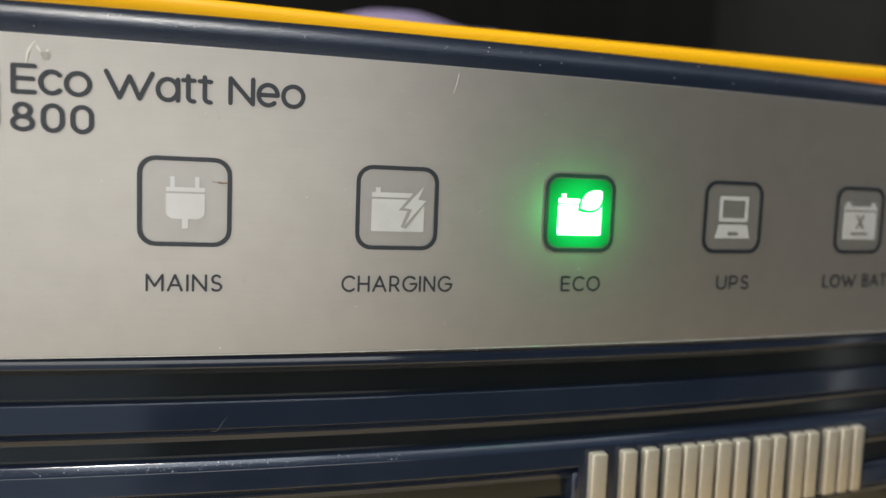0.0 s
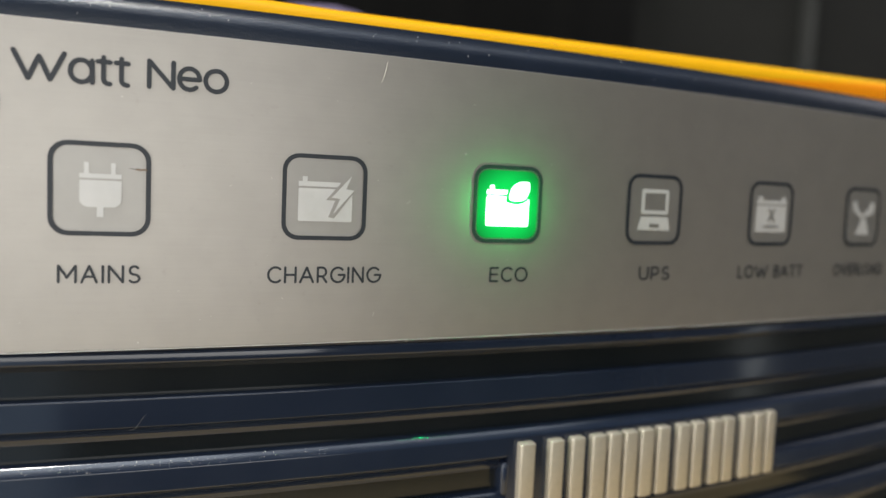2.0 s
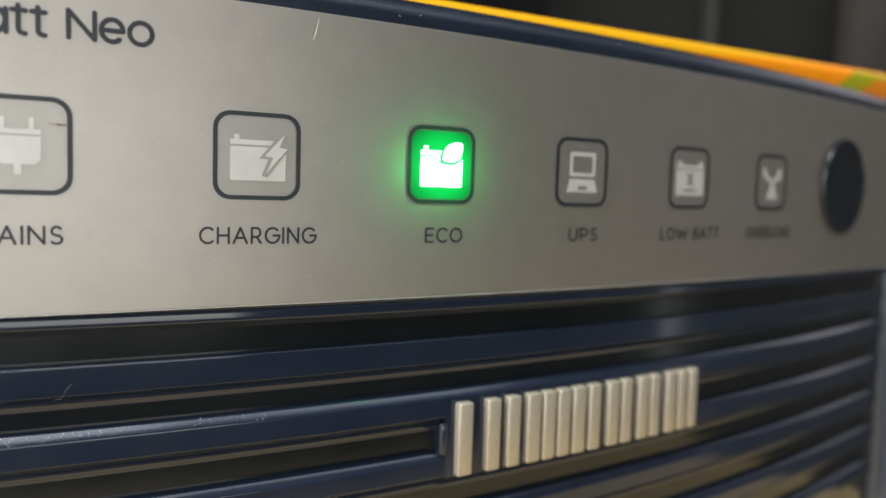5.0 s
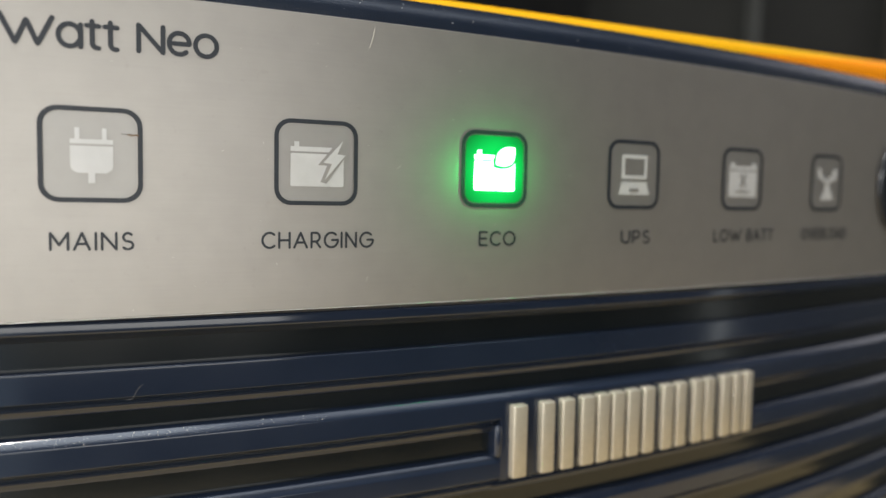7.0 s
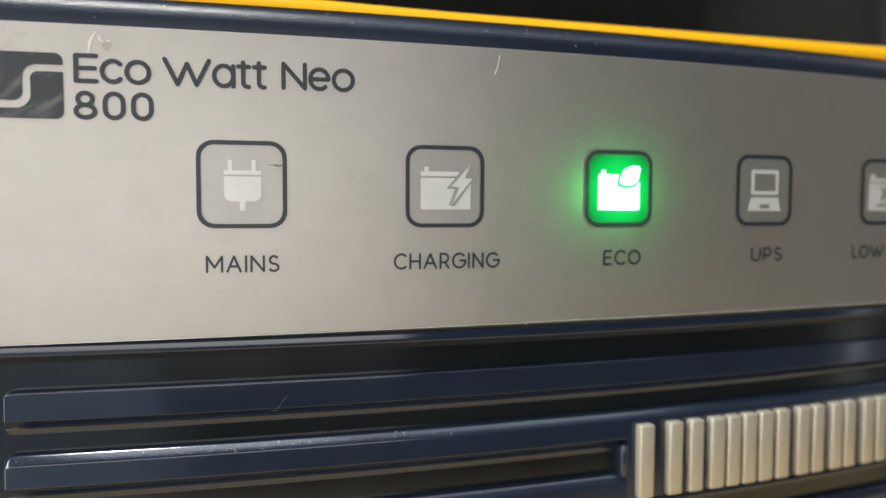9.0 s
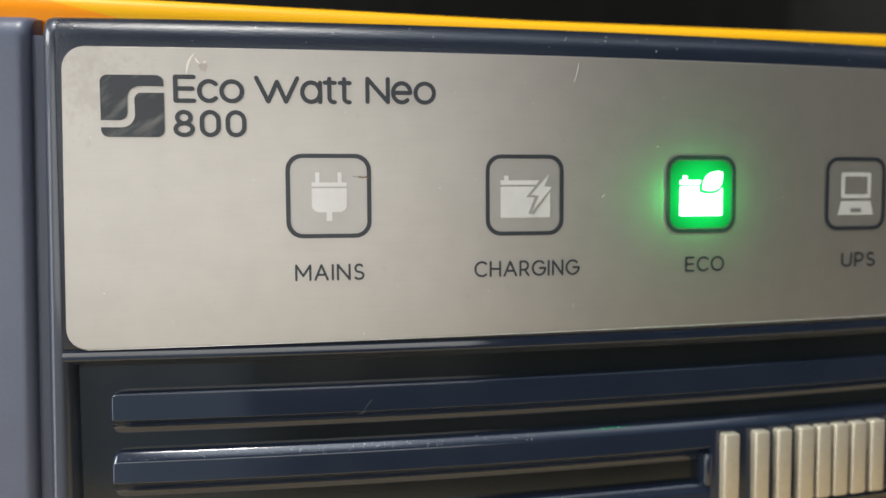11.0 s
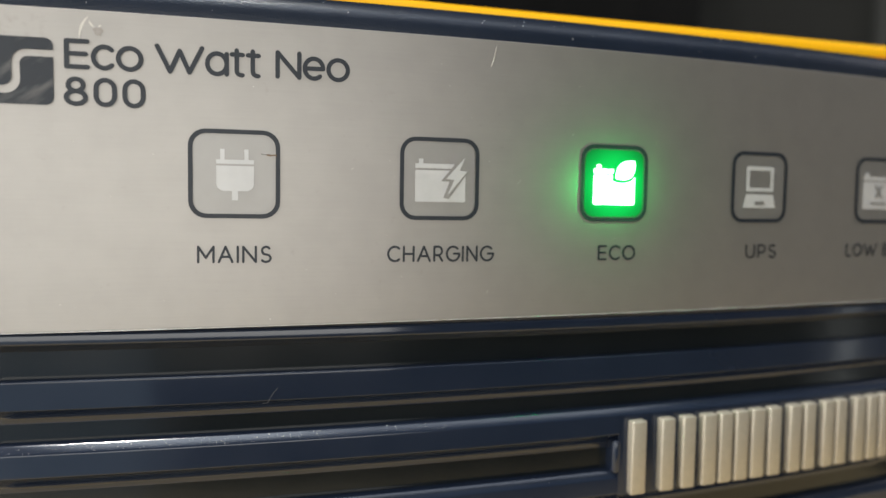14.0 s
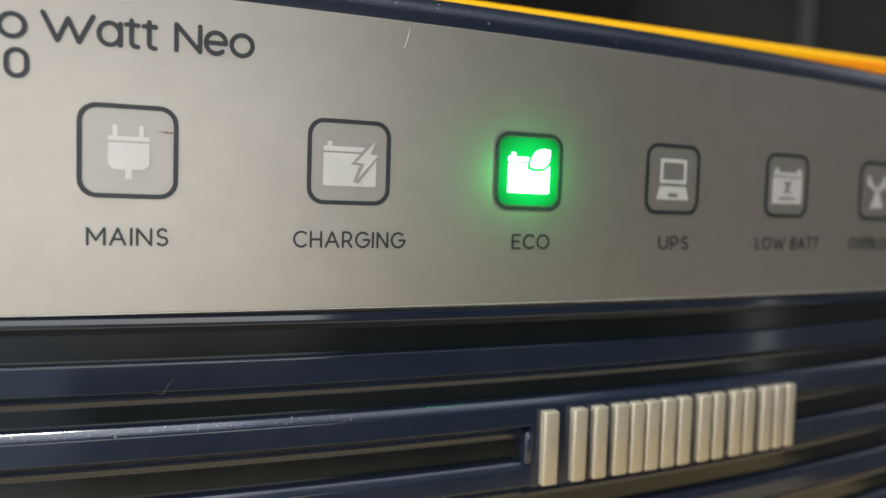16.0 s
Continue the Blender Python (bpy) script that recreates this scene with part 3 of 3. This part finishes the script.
for i, (z0, z1) in enumerate(RIBS):
    # the first rib lies deeper than the others, the next two stop at the badge
    section = rib(z0, z1, face=0.0008, tilt=0.02, r=0.0002) if i == 0 else rib(z0, z1, face=0.0001)
    for x0, x1, open_end in ((-0.0297, 0.0575, 1), (0.1170, 0.2035, -1)) if i in (1, 2) else ((-0.0297, 0.2035, 0),):
        part("rib", sweep(section, x0, x1, end=0.0015, taper=True, open_end=open_end), navy if i == 0 else navy_rib, inverter)

# the badge: a flush plate with raised champagne bars
badge = part("badge", sweep(rib(0.0463, 0.0602, face=0.0001, tilt=0.012), 0.0575, 0.1170), navy_rib, inverter, "navy badge plate with raised champagne bars")

bm = boxed(0.0566, 0.0580, 0.0001, 0.0030, 0.0498, 0.0552, bevel=0.0006, segs=3)
for v in bm.verts:
    v.co.y += front(v.co.x)
part("slot_end", bm, navy, inverter)


def stroke(x0, x1, z0, z1):
    bm = boxed(x0, x1, -0.0011, 0.0006, z0, z1, bevel=0.00035, segs=3)
    for v in bm.verts:
        v.co.y += front(v.co.x)
    part("raised_bar", bm, champagne, badge, "raised champagne metallic bar")


for x0, x1 in ((0.0591, 0.0618), (0.0645, 0.0671), (0.0685, 0.0711), (0.0725, 0.0753), (0.0759, 0.0785), (0.0791, 0.0818), (0.0825, 0.0853), (0.0862, 0.0889), (0.0907, 0.0934), (0.0942, 0.0968), (0.0985, 0.1011), (0.1017, 0.1043), (0.1062, 0.1089), (0.1096, 0.1121), (0.1128, 0.1152)):
    stroke(x0, x1, 0.0466, 0.0583)

# ---- the silver panel and what is printed on it ----
PX0, PX1, PZ0, PZ1 = -0.0342, 0.2086, 0.0746, 0.1147


def plate():
    bm = bmesh.new()
    r = 0.0028
    xs = [PX0 + r * (1 - math.cos(radians(a))) for a in range(0, 91, 15)]
    xs += [PX0 + r + (PX1 - PX0 - 2 * r) * i / 70 for i in range(1, 70)]
    xs += [PX1 - r * (1 - math.cos(radians(a))) for a in range(90, -1, -15)]
    cols = []
    for x in xs:
        e = min(x - PX0, PX1 - x)
        cut = r - math.sqrt(max(0.0, r * r - (r - e) ** 2)) if e < r else 0.0
        col = []
        for d, inset in ((0.0002, 0.0), (0.0, 0.00012)):
            for z in (PZ0 + 0.0007 * (1 - ((x - 0.0872) / 0.1214) ** 2) + cut + inset, PZ1 - cut - inset):
                col.append(bm.verts.new((x + (0.018 * (z - 0.0947) if x < PX0 + 2 * r else 0.0), front(x) + d - 0.0001, z)))
        cols.append(col)
    for a, b in zip(cols, cols[1:]):
        for i, j in ((2, 3), (0, 2), (3, 1)):
            bm.faces.new((a[i], a[j], b[j], b[i]))
    bmesh.ops.recalc_face_normals(bm, faces=bm.faces)
    if sum(f.normal.y for f in bm.faces) > 0:
        bmesh.ops.reverse_faces(bm, faces=bm.faces)
    return bm


panel = part("display_panel", plate(), silver, inverter, "brushed silver film panel with dark print")
PRINT = 0.00022


def edge_highlight():
    """A thin pale bead along the panel's foot, coloured as its edge highlight."""
    bm = bmesh.new()
    rows = []
    for k in range(71):
        x = PX0 + 0.0022 + (PX1 - PX0 - 0.0044) * k / 70
        z = PZ0 + 0.0007 * (1 - ((x - 0.0872) / 0.1214) ** 2)
        rows.append([bm.verts.new((x, front(x) + d, z + h)) for h, d in ((-0.00003, 0.0), (-0.00003, -0.00010), (0.0, -0.00013), (0.00003, -0.00010), (0.00003, 0.0))])
    for a, b in zip(rows, rows[1:]):
        for i in range(4):
            bm.faces.new((a[i], a[i + 1], b[i + 1], b[i]))
    bmesh.ops.recalc_face_normals(bm, faces=bm.faces)
    return bm


part("edge_highlight", edge_highlight(), highlight_pale, panel, "thin pale bead for the highlight along the panel's foot")


def printed(name, bm, mat=None, label=""):
    return part(name, bm, mat or ink, panel, label, smooth=False)


printed("printed_word", writing("Eco", -0.0200, -0.0109, 0.1074, 0.1111, 0.00058, PRINT, 0.24, {"E": 0.84, "c": 0.78, "o": 0.94}))
printed("printed_word", writing("Watt", -0.0096, 0.0033, 0.1074, 0.1111, 0.00058, PRINT, 0.20, {"W": 1.70, "a": 0.75, "t": 0.43}))
printed("printed_word", writing("Neo", 0.0051, 0.0148, 0.1075, 0.1112, 0.00058, PRINT, 0.24, {"N": 0.95, "o": 0.88}))
printed("printed_number", writing("800", -0.0201, -0.0107, 0.1029, 0.1065, 0.00058, PRINT, 0.44, {"8": 0.80, "0": 0.78}))
for text, x0, x1 in (("MAINS", -0.0047, 0.0047), ("CHARGING", 0.0201, 0.0356), ("ECO", 0.0525, 0.0590), ("UPS", 0.0801, 0.0866), ("LOW BATT", 0.1026, 0.1200), ("OVERLOAD", 0.1295, 0.1460)):
    printed("printed_caption", writing(text, x0, x1, 0.0834, 0.0857, 0.00031, PRINT, wide={"A": 0.84, "N": 0.80} if text == "MAINS" else {}))

# the square emblem: two dark halves with a pale band between them
LX0, LX1, LZ0, LZ1 = -0.0292, -0.0212, 0.1029, 0.1110


def emblem(u, v):
    return (LX0 + (LX1 - LX0) * u, LZ0 + (LZ1 - LZ0) * v)


def arc(cu, cv, ru, a0, a1, n=8):
    return [(cu + ru * math.cos(radians(a0 + (a1 - a0) * i / n)), cv + ru * math.sin(radians(a0 + (a1 - a0) * i / n))) for i in range(n + 1)]


upper = [(0.0, 0.27)] + arc(0.28, 0.41, 0.14, -90, 0) + arc(0.62, 0.62, 0.20, 180, 90) + [(1.0, 0.82)] + arc(0.88, 0.88, 0.12, 0, 90) + arc(0.12, 0.88, 0.12, 90, 180)
lower = [(0.0, 0.155)] + arc(0.12, 0.12, 0.12, 180, 270) + arc(0.88, 0.12, 0.12, 270, 360) + [(1.0, 0.715)] + arc(0.65, 0.60, 0.115, 90, 180) + arc(0.32, 0.375, 0.22, 0, -90)
printed("emblem", flat([emblem(u, v) for u, v in upper], [emblem(u, v) for u, v in lower], lift=PRINT), smeared_ink)

# ---- the six indicator windows ----
PITCH, MID, HALF = 0.0275, 0.0950, 0.00574


def mm(cx, *pts):
    return [(cx + x / 1000, MID + z / 1000) for x, z in pts]


def rect(cx, x0, x1, z0, z1, r=0.0):
    if r:
        return [(cx + x / 1000, MID + z / 1000) for x, z in rounded(x0, x1, z0, z1, r)]
    return mm(cx, (x0, z0), (x1, z0), (x1, z1), (x0, z1))


def indicator(i, lit=False):
    cx = i * PITCH
    frame_ring = ring(rounded(cx - HALF, cx + HALF, MID - HALF, MID + HALF, 0.0022), rounded(cx - HALF + 0.00058, cx + HALF - 0.00058, MID - HALF + 0.00058, MID + HALF - 0.00058, 0.0017), PRINT + 0.00004)
    frame_ob = part("indicator", frame_ring, ink, inverter, "dark rounded square outline of an indicator", smooth=False)
    inner = HALF - 0.0007
    if lit:
        part("lit_window", flat(rounded(cx - inner, cx + inner, MID - inner, MID + inner, 0.0016), lift=PRINT - 0.00005), led_green, frame_ob, "glowing green indicator window", smooth=False)
    else:
        part("window", flat(rounded(cx - inner, cx + inner, MID - inner, MID + inner, 0.0016), lift=PRINT - 0.00005), window_grey, frame_ob, "unlit grey indicator window", smooth=False)
    return frame_ob, cx


def symbol(parent, *shapes, mat=None, lift=PRINT + 0.00004, name="symbol"):
    return part(name, flat(*shapes, lift=lift), mat or pale, parent, smooth=False)


ob, c = indicator(0)
symbol(ob, rect(c, -1.8, -1.25, 1.85, 3.2), rect(c, 1.2, 1.72, 1.85, 3.2), rect(c, -2.3, 2.4, 1.3, 1.85), mm(c, (-2.3, 1.05), (-2.3, -1.3), (-2.2, -1.7), (-1.9, -2.0), (-1.5, -2.2), (1.6, -2.2), (2.0, -2.0), (2.3, -1.7), (2.4, -1.3), (2.4, 1.05)), rect(c, -0.35, 0.4, -3.4, -2.2), mat=pale, name="plug_symbol")

ob, c = indicator(1)
symbol(ob, rect(c, -3.6, 3.7, -3.2, 1.2, 0.2), rect(c, -3.6, 2.0, 1.45, 2.1), rect(c, -3.1, -2.45, 2.1, 2.75), name="battery_symbol")
symbol(ob, mm(c, (3.3, 3.5), (0.1, -0.3), (1.35, -0.35), (0.45, -2.6), (1.25, -2.75), (4.4, 1.5), (3.4, 1.6), (3.9, 3.3)), mat=window_grey, lift=PRINT + 0.00010, name="gap")
symbol(ob, mm(c, (3.55, 3.05), (0.85, 0.05), (2.0, -0.1), (1.05, -2.25), (3.9, 1.1), (2.8, 1.25)), lift=PRINT + 0.00016, name="bolt_symbol")

ob, c = indicator(2, lit=True)
symbol(ob, rect(c, -3.6, 3.5, -3.2, 1.2, 0.3), rect(c, -3.6, 1.0, 1.45, 2.1), rect(c, -3.1, -2.4, 2.1, 2.75), mat=led_white, lift=PRINT + 0.00004, name="lit_battery_symbol")
# a leaf between its stalk at the lower left and its tip at the upper right
leaf_pts = []
for k in range(13):
    u = k / 12
    leaf_pts.append((-0.1 + 3.9 * u + 1.25 * math.sin(math.pi * u) ** 0.8, 0.2 + 3.1 * u - 1.35 * math.sin(math.pi * u) ** 0.8))
for k in range(11, 0, -1):
    u = k / 12
    leaf_pts.append((-0.1 + 3.9 * u - 0.95 * math.sin(math.pi * u) ** 0.8, 0.2 + 3.1 * u + 1.05 * math.sin(math.pi * u) ** 0.8))
leaf_pts = [(1.75 + (x - 1.9) * 0.84, 2.05 + (z - 1.75) * 0.84) for x, z in leaf_pts]
symbol(ob, mm(c, *[(1.75 + (x - 1.75) * 1.3, 1.95 + (z - 1.95) * 1.34) for x, z in leaf_pts]), mat=led_green, lift=PRINT + 0.0001, name="gap")
symbol(ob, mm(c, *leaf_pts), mat=led_white, lift=PRINT + 0.00016, name="leaf_symbol")
part("printed_word", writing("ECO", c - 0.0027, c + 0.0020, MID - 0.0025, MID - 0.0007, 0.00022, PRINT + 0.0001), led_ink, ob, smooth=False)

ob, c = indicator(3)
scr = ring(rect(c, -2.85, 2.85, -0.7, 3.35, 0.3), rect(c, -2.15, 2.15, -0.1, 2.7, 0.1), PRINT + 0.00004)
part("laptop_symbol", scr, pale, ob, smooth=False)
symbol(ob, mm(c, (-3.45, -3.35), (3.45, -3.35), (2.8, -1.15), (-2.8, -1.15)), name="keyboard_symbol")
symbol(ob, rect(c, -1.0, 1.0, -2.9, -2.3), mat=window_grey, lift=PRINT + 0.0001, name="gap")

ob, c = indicator(4)
symbol(ob, rect(c, -4.0, 4.0, -3.3, 1.5, 0.2), rect(c, -4.0, 4.0, 1.75, 2.4), rect(c, -3.6, -2.4, 2.4, 3.1), rect(c, 2.4, 3.6, 2.4, 3.1), name="battery_symbol")
symbol(ob, mm(c, (-1.1, 0.9), (-0.5, 0.9), (1.1, -1.4), (0.5, -1.4)), mm(c, (1.1, 0.9), (0.5, 0.9), (-1.1, -1.4), (-0.5, -1.4)), rect(c, -2.0, 2.0, -2.5, -2.1), mat=window_grey, lift=PRINT + 0.0001, name="cross_symbol")

ob, c = indicator(5)
symbol(ob, mm(c, (-3.5, 3.0), (-2.4, 3.1), (-2.0, 1.7), (-0.6, 0.9), (-0.1, 0.2), (-1.0, -0.1), (-3.3, 1.2)), mm(c, (3.7, 2.9), (2.2, 2.9), (1.6, 1.6), (0.4, 1.0), (0.0, 0.2), (1.6, 0.1), (3.6, 0.9)), mm(c, (-0.3, 0.15), (0.7, 0.15), (2.6, -3.5), (-2.2, -3.5)), name="overload_symbol")

# the round push button at the panel's end
bm = bmesh.new()
BX, BR = 0.1697, 0.0105
prof = [(BR + 0.0006, -0.0001), (BR + 0.0004, -0.0005), (BR + 0.0001, -0.0006), (BR - 0.0004, -0.0005), (BR - 0.0009, -0.00035), (BR * 0.8, -0.00026), (BR * 0.6, -0.0002), (BR * 0.3, -0.00014), (0.0005, -0.00012)]
loops = []
for r, d in prof:
    loops.append([bm.verts.new((BX + r * math.cos(a), front(BX) + 1.5 * (BX - APEX) * r * math.cos(a) + d - 0.0004, MID + r * math.sin(a))) for a in [2 * math.pi * k / 48 for k in range(48)]])
for a, b in zip(loops, loops[1:]):
    for k in range(48):
        bm.faces.new((a[k], a[(k + 1) % 48], b[(k + 1) % 48], b[k]))
bm.faces.new(loops[-1])
bmesh.ops.recalc_face_normals(bm, faces=bm.faces)
part("push_button", bm, button_gloss, inverter, "round dished glossy black-navy push button")

# ---- the yellow printed top cover ----
bm = bmesh.new()
sect = [(0.0165, 0.1150), (0.0160, 0.1185), (0.0158, 0.1215), (0.0160, 0.1229), (0.0167, 0.1238), (0.0180, 0.1243), (0.0220, 0.1243), (0.2300, 0.1243), (0.2330, 0.1150)]
xs = [LEFT - 0.010 + (RIGHT - LEFT + 0.020) * i / 50 for i in range(51)]
rows_ = []
for x in xs:
    rows_.append([bm.verts.new((x, y, z + (max(0.0135 * (x - 0.078), -0.0006) if z > 0.12 else 0.0))) for y, z in sect])
for a, b in zip(rows_, rows_[1:]):
    for k in range(len(sect)):
        bm.faces.new((a[k], a[(k + 1) % len(sect)], b[(k + 1) % len(sect)], b[k]))
bm.faces.new(rows_[0])
bm.faces.new(rows_[-1][::-1])
bmesh.ops.recalc_face_normals(bm, faces=bm.faces)
part("top_cover", bm, yellow, inverter, "yellow printed top cover with orange and lime patches")

# ---- a lilac cloth bundle on the cover ----
bm = bmesh.new()
bmesh.ops.create_uvsphere(bm, u_segments=48, v_segments=24, radius=1.0)
for v in bm.verts:
    n = noise.noise(v.co * 2.2) * 0.10 + noise.noise(v.co * 5.0) * 0.05
    p = v.co * (1 + n)
    v.co = (0.068 + p.x * 0.062, 0.150 + p.y * 0.042, 0.1238 + max(p.z, -0.02) * 0.0286)
tagged(part("cloth", bm, lilac, None), "crumpled lilac cloth bundle on the yellow cover", "cloth")

# ---- wear, dust and fibres ----
def hair(name, pts, radius, mat, label, category):
    cu = bpy.data.curves.new(name, "CURVE")
    cu.dimensions, cu.bevel_depth, cu.bevel_resolution, cu.use_fill_caps = "3D", radius, 1, True
    s = cu.splines.new("POLY")
    s.points.add(len(pts) - 1)
    for q, (x, z, lift) in zip(s.points, pts):
        q.co = (x, front(x) - lift, z, 1)
    tmp = bpy.data.objects.new(name, cu)
    me = tmp.to_mesh()
    bm = bmesh.new()
    bm.from_mesh(me)
    tmp.to_mesh_clear()
    bpy.data.objects.remove(tmp)
    return tagged(part(name, bm, mat, None), label, category)


hair("fibre", [(0.0040, 0.0976, 0.0003), (0.0045, 0.0975, 0.0003), (0.0050, 0.0976, 0.0003), (0.0053, 0.0975, 0.0003)], 0.00010, brown_fibre, "short brown fibre stuck on the silver panel", "fibre")
hair("fibre", [(0.0033, 0.0977, 0.0002), (0.0038, 0.0976, 0.0003), (0.0043, 0.0977, 0.0003), (0.0048, 0.0975, 0.0002)], 0.00005, hair_grey, "thin grey fibre beside a brown one on the silver panel", "fibre")
hair("scratch", [(0.0355, 0.1137, 0.00014), (0.0354, 0.1130, 0.00014), (0.0351, 0.1118, 0.00014), (0.0348, 0.1110, 0.00014)], 0.00004, smear, "thin pale scratch on the silver panel", "scratch")
hair("hair", [(0.0056, 0.0663, -0.0006), (0.0050, 0.0657, -0.0006), (0.0046, 0.0650, -0.0006), (0.0043, 0.0644, -0.0008), (0.0036, 0.0643, -0.0009)], 0.00002, hair_grey, "fine grey hair lying on a navy rib", "hair")


def streak(name, pts, half, mat, label, category):
    """A flat smear that follows a line and runs out at both ends."""
    left, right = [], []
    for k, (x, z) in enumerate(pts):
        (ax, az), (bx, bz) = pts[max(k - 1, 0)], pts[min(k + 1, len(pts) - 1)]
        far = math.hypot(bx - ax, bz - az)
        w = half * (0.25 + 0.75 * math.sin(math.pi * k / (len(pts) - 1)))
        left.append((x - (bz - az) / far * w, z + (bx - ax) / far * w))
        right.append((x + (bz - az) / far * w, z - (bx - ax) / far * w))
    return tagged(part(name, flat(left + right[::-1], lift=0.00015), mat, None, smooth=False), label, category)


streak("glue_trace", [(-0.0183, 0.1111), (-0.0182, 0.1117), (-0.0181, 0.1123), (-0.0179, 0.1129), (-0.0176, 0.1134), (-0.0172, 0.1139)], 0.00016, smear, "pale streak of dried glue on the silver panel", "glue")
streak("glue_trace", [(-0.0171, 0.1134), (-0.0170, 0.1131), (-0.0168, 0.1128), (-0.0165, 0.1126)], 0.00013, smear, "small pale drop of dried glue beside a smudge", "glue")
streak("glue_trace", [(-0.0161, 0.1127), (-0.0159, 0.1128), (-0.0157, 0.1129)], 0.00012, smear, "small pale drop of dried glue beside a smudge", "glue")
for pts in ([(0.0391, 0.0946), (0.0394, 0.0948), (0.0396, 0.0951)], [(0.0347, 0.0787), (0.0348, 0.0790), (0.0349, 0.0793)], [(0.0399, 0.0749), (0.0399, 0.0754)], [(0.0485, 0.1090), (0.0489, 0.1091)], [(0.0151, 0.0960), (0.0154, 0.0962)]):
    hair("lint", [(x, z, 0.0002) for x, z in pts], 0.00003, dust, "tiny pale lint curl on the silver panel", "lint")
bm = flat([(-0.0161 + 0.0005 * math.cos(a) * (1 + 0.22 * math.sin(3 * a) + 0.12 * math.sin(7 * a + 1)), 0.1121 + 0.0006 * math.sin(a) * (1 + 0.2 * math.cos(2 * a))) for a in [2 * math.pi * k / 48 for k in range(48)]], lift=0.00016)
tagged(part("smudge", bm, smudge, None, smooth=False), "brownish smudge on the silver panel", "smudge")

bm = bmesh.new()
rnd = random.Random(7)
for k in range(420):
    x = rnd.uniform(-0.033, 0.19)
    where = rnd.random()
    if where < 0.25:
        z, d = rnd.uniform(0.0755, 0.1140), -0.00012
    elif where < 0.31:
        x, z = rnd.uniform(-0.033, 0.095), rnd.uniform(0.1156, 0.1190)
        d = float(np.interp(z, [c[0] for c in CROWN[:-1]], [c[1] for c in CROWN[:-1]])) + 0.00017
    elif where < 0.85:
        x = rnd.uniform(-0.028, 0.030)
        h = rnd.uniform(0.0001, 0.0010)
        z, d = 0.0602 - h, 0.00027 + float(np.interp(-h, [-b[0] for b in BROW], [b[1] for b in BROW]))
    else:
        h = rnd.uniform(0.0001, 0.0010)
        z, d = rnd.choice((0.0503, 0.0408)) - h, 0.00027 + float(np.interp(-h, [-b[0] for b in BROW], [b[1] for b in BROW]))
    s = (0.00016 if where < 0.03 else rnd.uniform(0.00004, 0.00012)) * (1.05 if where < 0.34 else 0.6)
    m = Matrix.Translation((x, front(x) + d, z)) @ Euler((rnd.random() * 6, rnd.random() * 6, rnd.random() * 6)).to_matrix().to_4x4() @ Matrix.Diagonal((s * rnd.uniform(0.6, 2.5), s * 0.6, s, 1))
    bmesh.ops.create_icosphere(bm, subdivisions=1, radius=0.6, matrix=m)
tagged(part("dust", bm, dust, None), "pale dust specks on the panel, rim and ribs", "dust", kind="stuff")
